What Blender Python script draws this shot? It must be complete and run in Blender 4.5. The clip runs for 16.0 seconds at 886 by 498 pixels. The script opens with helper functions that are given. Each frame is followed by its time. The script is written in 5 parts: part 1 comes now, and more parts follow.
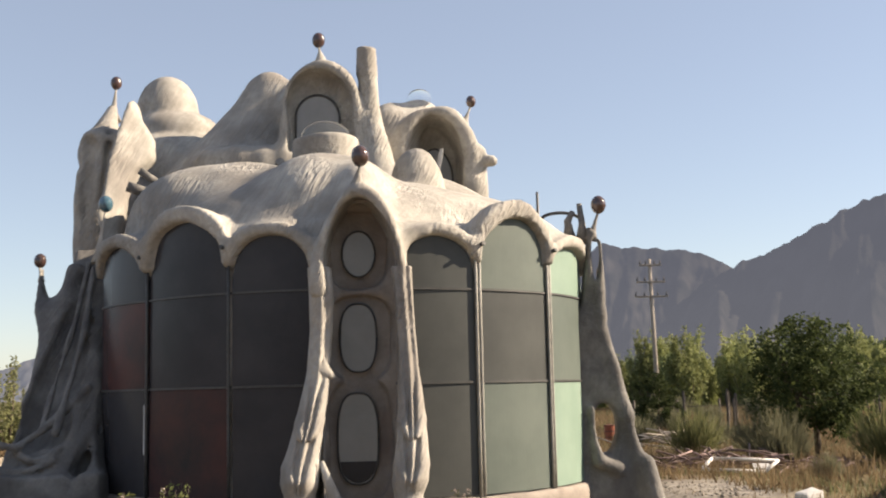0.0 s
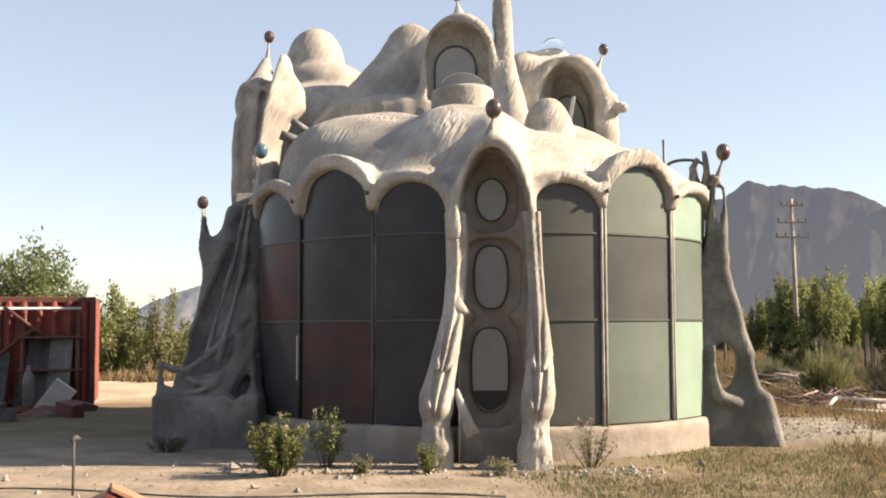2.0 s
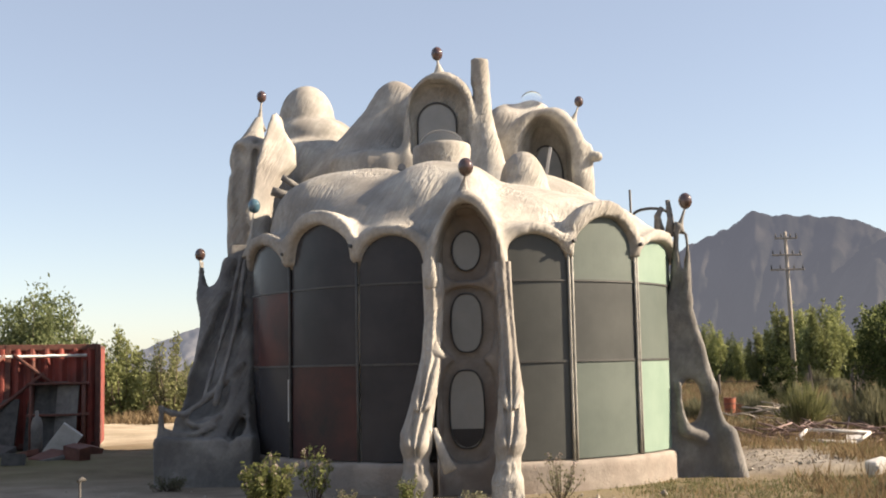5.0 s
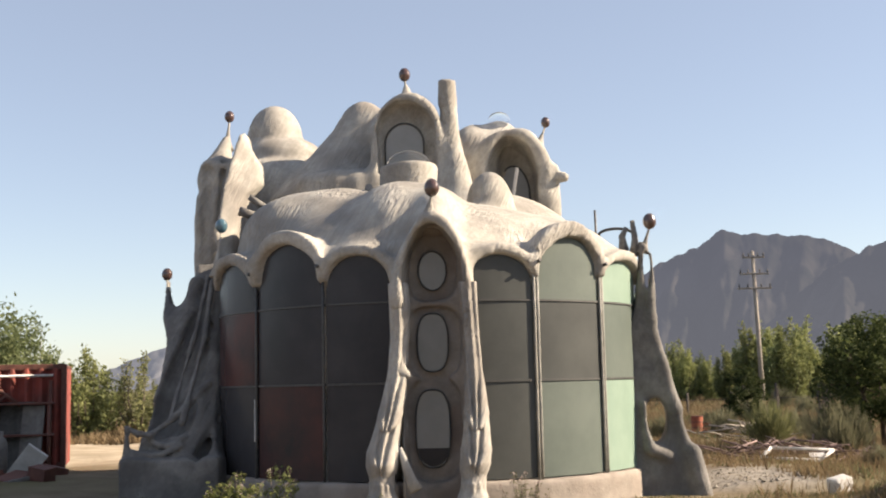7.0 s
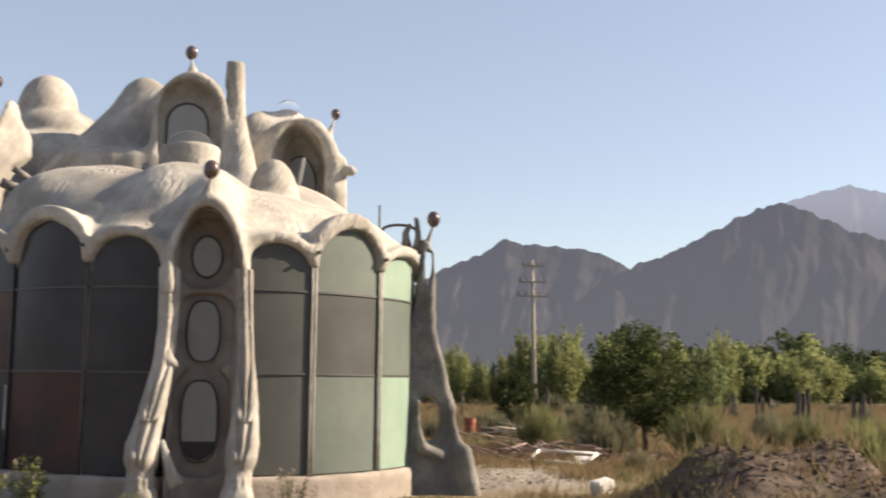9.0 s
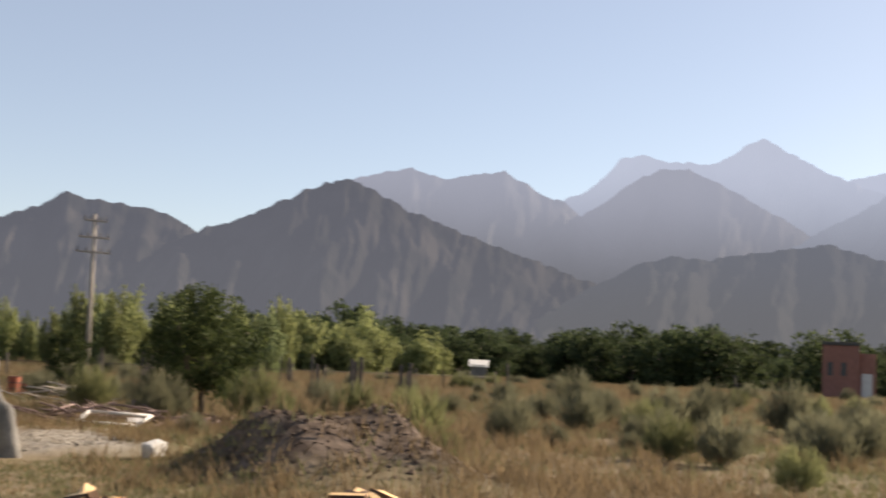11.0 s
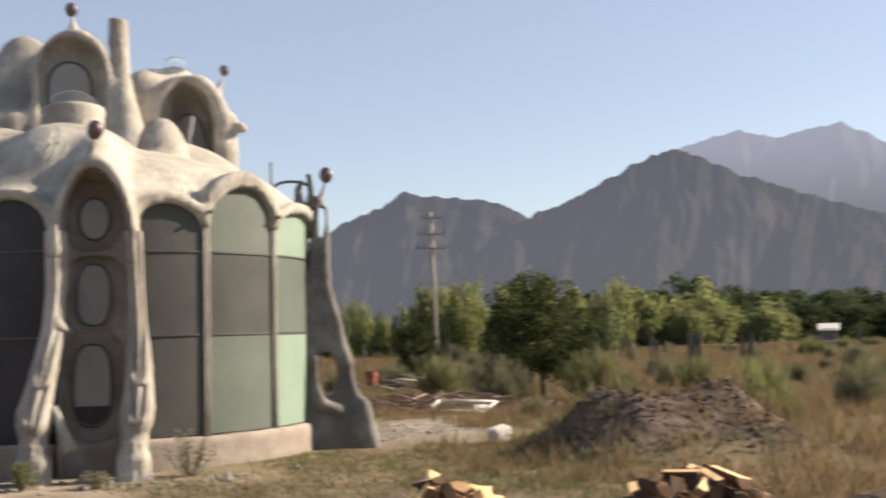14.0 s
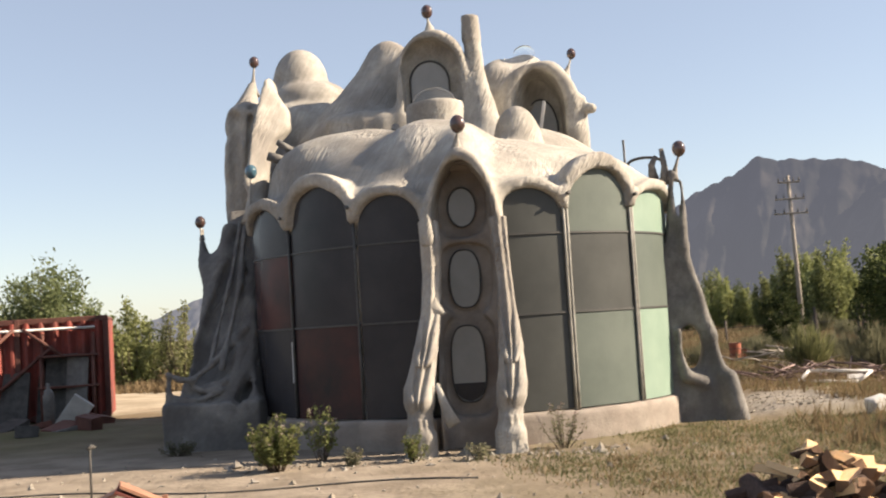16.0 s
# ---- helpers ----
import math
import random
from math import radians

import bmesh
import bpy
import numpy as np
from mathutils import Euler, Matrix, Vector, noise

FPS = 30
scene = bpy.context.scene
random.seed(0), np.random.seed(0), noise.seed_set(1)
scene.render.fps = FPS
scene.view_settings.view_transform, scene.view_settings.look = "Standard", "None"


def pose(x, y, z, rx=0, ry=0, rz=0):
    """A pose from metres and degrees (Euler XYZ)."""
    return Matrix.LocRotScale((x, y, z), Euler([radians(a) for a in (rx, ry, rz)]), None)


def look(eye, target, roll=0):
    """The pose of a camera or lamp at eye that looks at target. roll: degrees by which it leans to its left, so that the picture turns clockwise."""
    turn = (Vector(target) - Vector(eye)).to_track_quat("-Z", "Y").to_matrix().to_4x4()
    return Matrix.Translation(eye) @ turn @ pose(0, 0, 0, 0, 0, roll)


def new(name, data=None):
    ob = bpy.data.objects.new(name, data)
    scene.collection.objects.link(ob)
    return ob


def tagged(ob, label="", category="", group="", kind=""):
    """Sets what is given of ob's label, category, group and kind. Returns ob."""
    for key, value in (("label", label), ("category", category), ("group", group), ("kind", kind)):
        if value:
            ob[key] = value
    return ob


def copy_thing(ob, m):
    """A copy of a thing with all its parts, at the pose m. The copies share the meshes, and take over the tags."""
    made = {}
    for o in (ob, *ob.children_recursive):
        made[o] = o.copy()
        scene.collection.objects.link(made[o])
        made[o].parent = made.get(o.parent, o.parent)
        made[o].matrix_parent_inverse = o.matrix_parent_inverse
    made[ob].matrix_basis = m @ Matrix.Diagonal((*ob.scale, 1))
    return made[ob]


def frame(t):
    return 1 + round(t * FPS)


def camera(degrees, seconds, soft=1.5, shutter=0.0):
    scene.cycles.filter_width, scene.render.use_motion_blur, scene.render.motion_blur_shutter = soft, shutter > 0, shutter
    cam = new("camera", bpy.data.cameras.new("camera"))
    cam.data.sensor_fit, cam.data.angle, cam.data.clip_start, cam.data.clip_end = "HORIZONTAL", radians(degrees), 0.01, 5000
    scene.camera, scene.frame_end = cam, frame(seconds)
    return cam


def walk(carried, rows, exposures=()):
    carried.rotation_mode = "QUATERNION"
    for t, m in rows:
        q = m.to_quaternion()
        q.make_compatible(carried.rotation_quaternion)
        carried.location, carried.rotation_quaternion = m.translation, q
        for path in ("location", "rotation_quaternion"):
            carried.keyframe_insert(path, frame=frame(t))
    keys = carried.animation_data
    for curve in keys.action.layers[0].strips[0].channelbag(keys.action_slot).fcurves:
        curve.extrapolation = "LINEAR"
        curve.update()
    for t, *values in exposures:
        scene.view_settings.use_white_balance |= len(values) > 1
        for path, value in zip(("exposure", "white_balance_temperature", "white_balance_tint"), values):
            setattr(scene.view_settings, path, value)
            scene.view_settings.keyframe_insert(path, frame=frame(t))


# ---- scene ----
cam = camera(42.0, 16.0, soft=1.9, shutter=0.5)
PATH = [
    (0, (0.391, 1.453, 1.815), (0.53, 3.433, 2.06), -1.3),
    (0.5, (0.396, 1.173, 1.811), (0.499, 3.157, 2.038), -0.2),
    (1, (0.41, 0.881, 1.805), (0.533, 2.871, 1.952), -1.5),
    (1.5, (0.437, 0.583, 1.803), (0.446, 2.576, 1.969), -0.6),
    (2, (0.485, 0.288, 1.802), (0.382, 2.28, 1.941), -0.2),
    (2.5, (0.552, 0.004, 1.801), (0.534, 1.998, 1.948), -0.5),
    (3, (0.636, -0.247, 1.804), (0.616, 1.751, 1.905), -1.5),
    (3.2, (0.67, -0.33, 1.807), (0.559, 1.664, 1.928), -2.1),
    (5.3, (1.0, -1.003, 1.914), (0.89, 0.983, 2.127), -1.1),
    (5.5, (1.019, -1.041, 1.916), (0.917, 0.944, 2.141), -1.3),
    (6, (1.036, -1.083, 1.919), (0.922, 0.899, 2.159), -1.3),
    (6.5, (1.041, -1.085, 1.919), (0.945, 0.899, 2.152), -1.6),
    (7, (1.047, -1.045, 1.915), (0.986, 0.941, 2.146), -1.3),
    (7.5, (1.074, -0.961, 1.902), (1.074, 1.027, 2.126), -1.0),
    (8, (1.101, -0.851, 1.885), (1.185, 1.135, 2.107), -0.2),
    (8.5, (1.133, -0.737, 1.866), (1.315, 1.242, 2.094), 0.3),
    (9, (1.153, -0.628, 1.849), (1.459, 1.335, 2.077), 0.7),
    (9.5, (1.172, -0.531, 1.829), (1.629, 1.405, 2.04), 1.6),
    (10, (1.18, -0.463, 1.814), (1.805, 1.426, 2.015), 2.7),
    (10.2, (1.182, -0.45, 1.812), (1.887, 1.411, 2.01), 2.7),
    (12.3, (1.201, -0.466, 1.82), (2.326, 1.178, 1.995), 1.9),
    (12.5, (1.211, -0.48, 1.822), (2.292, 1.194, 1.995), 1.4),
    (13, (1.246, -0.544, 1.835), (2.16, 1.227, 2.003), 0.2),
    (13.5, (1.259, -0.634, 1.849), (1.981, 1.226, 1.991), -0.5),
    (14, (1.248, -0.737, 1.858), (1.724, 1.2, 2.004), -1.4),
    (14.5, (1.233, -0.832, 1.864), (1.474, 1.148, 2.014), -2.2),
    (15, (1.201, -0.914, 1.867), (1.238, 1.081, 2.007), -2.7),
    (15.5, (1.161, -0.99, 1.868), (1.095, 1.004, 2.006), -2.3),
    (16, (1.124, -1.075, 1.867), (0.998, 0.917, 1.996), -3.5),
]
GAP = [
    (10.7, (1.183, -0.431, 1.808), (2.078, 1.347, 2.002), 2.8),
    (11.2, (1.185, -0.428, 1.809), (2.255, 1.251, 1.996), 2.6),
    (11.7, (1.188, -0.439, 1.813), (2.361, 1.171, 1.993), 2.3),
]
walk(cam, [(t, look(eye, target, roll)) for t, eye, target, roll in sorted(PATH + GAP)], [(0, 1.35, 7400, 14), (1, 1.40, 7550, 14), (1.5, 1.64, 7650, 14), (3, 1.70, 7900, 14), (5.5, 1.46, 7400, 14), (7, 1.44, 7350, 14), (9.5, 1.40, 7550, 14), (12.5, 1.24, 7400, 14), (14.5, 1.38, 7400, 14), (16, 1.44, 7450, 14)])

# ---- light ----
SUN_AZ, SUN_EL = 88.0, 30.0
world = bpy.data.worlds.new("sky")
scene.world = world
world.use_nodes = True
wn = world.node_tree.nodes
sky = wn.new("ShaderNodeTexSky")
sky.sky_type, sky.sun_disc = "NISHITA", False
sky.sun_elevation, sky.sun_rotation = radians(SUN_EL), radians(SUN_AZ)
sky.air_density, sky.dust_density, sky.ozone_density, sky.altitude = 1.0, 1.8, 1.2, 1500
haze = wn.new("ShaderNodeMix")
haze.data_type = "RGBA"
haze.inputs[0].default_value = 0.42
haze.inputs[7].default_value = (2.15, 2.5, 3.15, 1)
world.node_tree.links.new(sky.outputs[0], haze.inputs[6])
world.node_tree.links.new(haze.outputs[2], wn["Background"].inputs[0])
wn["Background"].inputs[1].default_value = 0.083
sun = new("sun", bpy.data.lights.new("sun", "SUN"))
sun.data.energy, sun.data.angle, sun.data.color = 4.45, radians(0.6), (1.0, 0.9, 0.76)
sun_way = Vector((math.sin(radians(SUN_AZ)) * math.cos(radians(SUN_EL)), math.cos(radians(SUN_AZ)) * math.cos(radians(SUN_EL)), math.sin(radians(SUN_EL))))
sun.matrix_world = look(sun_way * 60, (0, 0, 0))


# ---- materials ----
def mat(name, a, b, scale=4.0, rough=0.85, bump=0.2, bump_scale=40.0, metal=0.0, third=None, third_scale=0.7, stretch=(1, 1, 1), coat=0.0, glow=None, random_value=0.0, bump_dist=0.02, gloss=0.5):
    """Two colours mixed by a fractal noise, a third in larger patches, and a fine relief."""
    m = bpy.data.materials.new(name)
    m.use_nodes = True
    t = m.node_tree
    n, l = t.nodes, t.links
    bsdf = n["Principled BSDF"]
    co = n.new("ShaderNodeTexCoord")
    mp = n.new("ShaderNodeMapping")
    mp.inputs["Scale"].default_value = stretch
    l.new(co.outputs["Object"], mp.inputs[0])
    nz = n.new("ShaderNodeTexNoise")
    nz.inputs["Scale"].default_value, nz.inputs["Detail"].default_value, nz.inputs["Roughness"].default_value = scale, 7, 0.65
    l.new(mp.outputs[0], nz.inputs[0])
    ramp = n.new("ShaderNodeValToRGB")
    ramp.color_ramp.elements[0].position, ramp.color_ramp.elements[1].position = 0.36, 0.64
    ramp.color_ramp.elements[0].color, ramp.color_ramp.elements[1].color = (*a, 1), (*b, 1)
    l.new(nz.outputs["Fac"], ramp.inputs[0])
    out = ramp.outputs[0]
    if third:
        n3 = n.new("ShaderNodeTexNoise")
        n3.inputs["Scale"].default_value, n3.inputs["Detail"].default_value = third_scale, 5
        l.new(mp.outputs[0], n3.inputs[0])
        r3 = n.new("ShaderNodeMapRange")
        r3.inputs[1].default_value, r3.inputs[2].default_value = 0.46, 0.66
        l.new(n3.outputs["Fac"], r3.inputs[0])
        mx = n.new("ShaderNodeMix")
        mx.data_type = "RGBA"
        l.new(r3.outputs[0], mx.inputs[0])
        l.new(out, mx.inputs[6])
        mx.inputs[7].default_value = (*third, 1)
        out = mx.outputs[2]
    if random_value:
        oi = n.new("ShaderNodeObjectInfo")
        rr = n.new("ShaderNodeMapRange")
        rr.inputs[3].default_value, rr.inputs[4].default_value = 1 - random_value, 1 + random_value
        l.new(oi.outputs["Random"], rr.inputs[0])
        hs = n.new("ShaderNodeHueSaturation")
        l.new(rr.outputs[0], hs.inputs["Value"])
        l.new(out, hs.inputs["Color"])
        out = hs.outputs[0]
    l.new(out, bsdf.inputs["Base Color"])
    bsdf.inputs["Roughness"].default_value, bsdf.inputs["Metallic"].default_value = rough, metal
    bsdf.inputs["Coat Weight"].default_value = coat
    bsdf.inputs["Specular IOR Level"].default_value = gloss
    if bump:
        nb = n.new("ShaderNodeTexNoise")
        nb.inputs["Scale"].default_value, nb.inputs["Detail"].default_value = bump_scale, 6
        l.new(mp.outputs[0], nb.inputs[0])
        bp = n.new("ShaderNodeBump")
        bp.inputs["Strength"].default_value, bp.inputs["Distance"].default_value = bump, bump_dist
        l.new(nb.outputs["Fac"], bp.inputs["Height"])
        l.new(bp.outputs[0], bsdf.inputs["Normal"])
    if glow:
        # haze put into the far slopes' own glow: thin and grey at the shaded foot, thick and blue towards the crest
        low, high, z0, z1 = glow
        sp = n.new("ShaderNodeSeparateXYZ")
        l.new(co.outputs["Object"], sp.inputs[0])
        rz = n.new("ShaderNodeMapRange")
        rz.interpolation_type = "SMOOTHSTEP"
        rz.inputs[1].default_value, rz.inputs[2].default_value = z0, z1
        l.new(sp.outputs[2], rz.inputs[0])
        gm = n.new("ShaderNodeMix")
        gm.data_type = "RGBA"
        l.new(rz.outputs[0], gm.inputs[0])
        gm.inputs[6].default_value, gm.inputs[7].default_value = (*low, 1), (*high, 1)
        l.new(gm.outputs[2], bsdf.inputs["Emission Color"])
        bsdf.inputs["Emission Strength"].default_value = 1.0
    return m


def leaf_mat(name, a, b):
    """Thin leaves: colour varies from leaf to leaf, some light comes through."""
    m = bpy.data.materials.new(name)
    m.use_nodes = True
    n, l = m.node_tree.nodes, m.node_tree.links
    bsdf = n["Principled BSDF"]
    geo = n.new("ShaderNodeNewGeometry")
    ramp = n.new("ShaderNodeValToRGB")
    ramp.color_ramp.elements[0].color, ramp.color_ramp.elements[1].color = (*a, 1), (*b, 1)
    l.new(geo.outputs["Random Per Island"], ramp.inputs[0])
    oi = n.new("ShaderNodeObjectInfo")
    rr = n.new("ShaderNodeMapRange")
    rr.inputs[3].default_value, rr.inputs[4].default_value = 0.75, 1.25
    l.new(oi.outputs["Random"], rr.inputs[0])
    hs = n.new("ShaderNodeHueSaturation")
    l.new(rr.outputs[0], hs.inputs["Value"])
    l.new(ramp.outputs[0], hs.inputs["Color"])
    l.new(hs.outputs[0], bsdf.inputs["Base Color"])
    bsdf.inputs["Roughness"].default_value = 0.75
    bsdf.inputs["Specular IOR Level"].default_value = 0.12
    tr = n.new("ShaderNodeBsdfTranslucent")
    l.new(hs.outputs[0], tr.inputs[0])
    mix = n.new("ShaderNodeMixShader")
    mix.inputs[0].default_value = 0.42
    l.new(bsdf.outputs[0], mix.inputs[1])
    l.new(tr.outputs[0], mix.inputs[2])
    l.new(mix.outputs[0], n["Material Output"].inputs[0])
    return m


STUCCO = mat("sculpted_cement", (0.278, 0.262, 0.232), (0.425, 0.402, 0.36), 1.8, 0.9, 0.28, 22, third=(0.222, 0.203, 0.18), third_scale=0.8, bump_dist=0.02)
BROWN = mat("brown_cement", (0.20, 0.178, 0.158), (0.30, 0.272, 0.245), 2.2, 0.9, 0.3, 22, third=(0.185, 0.148, 0.125), third_scale=1.6, bump_dist=0.03)
# shade on wing and buttress is put into this grey, darker than the stucco
GREY = mat("shaded_grey_cement", (0.112, 0.106, 0.099), (0.205, 0.195, 0.18), 2.5, 0.9, 0.4, 20, third=(0.10, 0.095, 0.09), third_scale=1.1, bump_dist=0.03)
PLINTH = mat("plinth_cement", (0.205, 0.178, 0.153), (0.29, 0.252, 0.217), 3.0, 0.9, 0.4, 22, third=(0.19, 0.155, 0.132), third_scale=1.4)
# panes lighten towards the sunny side: light and shade put into their colours
PANE_DARK = mat("shaded_glass", (0.032, 0.031, 0.034), (0.050, 0.048, 0.051), 0.8, 0.25, 0.0, gloss=0.16)
# reddish reflection painted into the glass colour
PANE_RED_REFLECT = mat("red_reflection_glass", (0.034, 0.030, 0.031), (0.088, 0.040, 0.036), 0.9, 0.25, 0.0, gloss=0.12)
PANE_GREY = mat("frosted_grey_glass", (0.056, 0.059, 0.057), (0.074, 0.078, 0.074), 1.1, 0.38, 0.0, gloss=0.2)
PANE_GREEN = mat("frosted_green_glass", (0.092, 0.112, 0.099), (0.118, 0.139, 0.123), 1.1, 0.40, 0.0, gloss=0.25)
PANE_PALE = mat("frosted_pale_glass", (0.18, 0.255, 0.207), (0.222, 0.30, 0.247), 1.1, 0.40, 0.0, gloss=0.25)
PANE_OVAL = mat("oval_glass", (0.20, 0.20, 0.192), (0.25, 0.25, 0.242), 1.0, 0.3, 0.0)
FRAME = mat("painted_steel", (0.035, 0.035, 0.033), (0.06, 0.058, 0.055), 9, 0.5, 0.1, 60)
FRAME_PALE = mat("pale_mullion", (0.20, 0.195, 0.175), (0.29, 0.28, 0.25), 9, 0.6, 0.1, 60)
BALL = mat("dark_glazed_ball", (0.05, 0.035, 0.03), (0.09, 0.05, 0.045), 6, 0.15, 0.0, coat=0.6)
BALL_BLUE = mat("blue_glazed_ball", (0.05, 0.11, 0.15), (0.08, 0.16, 0.20), 6, 0.12, 0.0, coat=0.6)
BUBBLE = mat("skylight_bubble", (0.93, 0.94, 0.95), (0.96, 0.97, 0.97), 3, 0.02, 0.0)
BUBBLE.node_tree.nodes["Principled BSDF"].inputs["Transmission Weight"].default_value = 0.97
BUBBLE.node_tree.nodes["Principled BSDF"].inputs["IOR"].default_value = 1.05
SOIL = mat("dry_soil", (0.135, 0.105, 0.072), (0.22, 0.178, 0.124), 0.9, 0.95, 0.6, 9, third=(0.14, 0.13, 0.072), third_scale=0.16, bump_dist=0.06, gloss=0.06)
GRAVEL = mat("pale_gravel", (0.20, 0.182, 0.158), (0.32, 0.292, 0.25), 5, 0.95, 0.7, 30, third=(0.25, 0.21, 0.16), third_scale=0.8, bump_dist=0.04)
MOUND = mat("mound_earth", (0.058, 0.042, 0.034), (0.118, 0.086, 0.069), 6, 0.95, 0.9, 14, third=(0.15, 0.115, 0.092), third_scale=1.5, bump_dist=0.08, gloss=0.1)
BARK = mat("bark", (0.06, 0.045, 0.035), (0.13, 0.10, 0.075), 9, 0.9, 0.5, 30)
LOG_BARK = mat("log_bark", (0.04, 0.024, 0.018), (0.10, 0.055, 0.04), 8, 0.9, 0.7, 25, random_value=0.3)
# cut wood of the unlit log ends, their shade put into the colour
LOG_END_SHADE = mat("log_end_shade", (0.13, 0.07, 0.042), (0.24, 0.145, 0.085), 14, 0.9, 0.4, 40, random_value=0.35)
LOG_CUT = mat("split_wood", (0.62, 0.38, 0.18), (0.82, 0.57, 0.31), 6, 0.8, 0.4, 30, stretch=(1, 6, 6), random_value=0.2)
POLE_WOOD = mat("weathered_pole", (0.23, 0.20, 0.17), (0.34, 0.30, 0.26), 8, 0.9, 0.4, 30, stretch=(4, 4, 0.4))
STAKE = mat("stake_wood", (0.05, 0.04, 0.032), (0.10, 0.08, 0.065), 8, 0.9, 0.3, 30)
RUST = mat("container_red", (0.19, 0.036, 0.026), (0.27, 0.058, 0.042), 2.0, 0.75, 0.2, 30, third=(0.13, 0.042, 0.032), third_scale=1.2)
RUST_DARK = mat("rusty_steel", (0.085, 0.03, 0.022), (0.14, 0.052, 0.036), 4, 0.7, 0.3, 40)
WHITE = mat("white_sheet", (0.42, 0.41, 0.39), (0.56, 0.55, 0.53), 3, 0.7, 0.15, 30)
DARK = mat("dark_scrap", (0.035, 0.033, 0.03), (0.08, 0.075, 0.07), 5, 0.8, 0.3, 30)
PURPLE = mat("faded_purple_brush", (0.125, 0.085, 0.08), (0.205, 0.145, 0.135), 6, 0.9, 0.3, 30, random_value=0.3)
RED = mat("red_paint", (0.42, 0.03, 0.03), (0.52, 0.05, 0.04), 6, 0.6, 0.1, 30)
BOARD = mat("orange_board", (0.27, 0.125, 0.08), (0.38, 0.20, 0.125), 5, 0.8, 0.3, 30, stretch=(1, 6, 6))
ORANGE = mat("rusty_orange", (0.24, 0.06, 0.035), (0.32, 0.095, 0.05), 6, 0.8, 0.2, 30)
BRICK = mat("far_brick", (0.20, 0.09, 0.07), (0.26, 0.12, 0.09), 2, 0.9, 0.2, 10)
LEAF_DARK = leaf_mat("leaf_dark", (0.026, 0.038, 0.015), (0.07, 0.088, 0.032))
LEAF_YELLOW = leaf_mat("leaf_yellow_green", (0.10, 0.122, 0.043), (0.225, 0.24, 0.095))
LEAF_MID = leaf_mat("leaf_mid_green", (0.085, 0.11, 0.05), (0.195, 0.225, 0.11))
LEAF_WILLOW = leaf_mat("leaf_willow", (0.15, 0.172, 0.066), (0.315, 0.335, 0.15))
LEAF_SAGE = leaf_mat("leaf_sage", (0.105, 0.105, 0.065), (0.20, 0.195, 0.125))
LEAF_FAR = leaf_mat("leaf_far", (0.028, 0.042, 0.02), (0.07, 0.09, 0.04))
FLOWER = leaf_mat("faded_flower", (0.36, 0.28, 0.26), (0.50, 0.42, 0.38))
LEAF_RABBIT = leaf_mat("leaf_rabbitbrush", (0.12, 0.13, 0.06), (0.24, 0.245, 0.115))
GRASS = leaf_mat("dry_grass", (0.125, 0.09, 0.052), (0.27, 0.20, 0.118))
GRASS_GREEN = leaf_mat("green_grass", (0.10, 0.105, 0.052), (0.20, 0.195, 0.10))
# slope shade is put into these dark base colours, distant haze into their glow
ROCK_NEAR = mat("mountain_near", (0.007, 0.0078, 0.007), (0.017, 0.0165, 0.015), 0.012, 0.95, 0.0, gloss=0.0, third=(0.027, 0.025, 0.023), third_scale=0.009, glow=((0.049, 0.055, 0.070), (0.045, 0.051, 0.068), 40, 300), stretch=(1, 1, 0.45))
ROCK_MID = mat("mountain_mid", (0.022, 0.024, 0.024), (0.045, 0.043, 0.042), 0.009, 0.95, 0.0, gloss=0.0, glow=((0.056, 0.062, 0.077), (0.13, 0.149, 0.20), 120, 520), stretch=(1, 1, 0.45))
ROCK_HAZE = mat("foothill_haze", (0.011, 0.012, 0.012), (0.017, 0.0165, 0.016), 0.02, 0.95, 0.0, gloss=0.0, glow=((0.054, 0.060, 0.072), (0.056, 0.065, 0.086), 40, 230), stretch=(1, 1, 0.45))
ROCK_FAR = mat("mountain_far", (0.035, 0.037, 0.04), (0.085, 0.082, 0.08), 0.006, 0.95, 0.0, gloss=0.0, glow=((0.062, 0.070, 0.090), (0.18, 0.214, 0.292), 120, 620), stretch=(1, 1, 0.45))


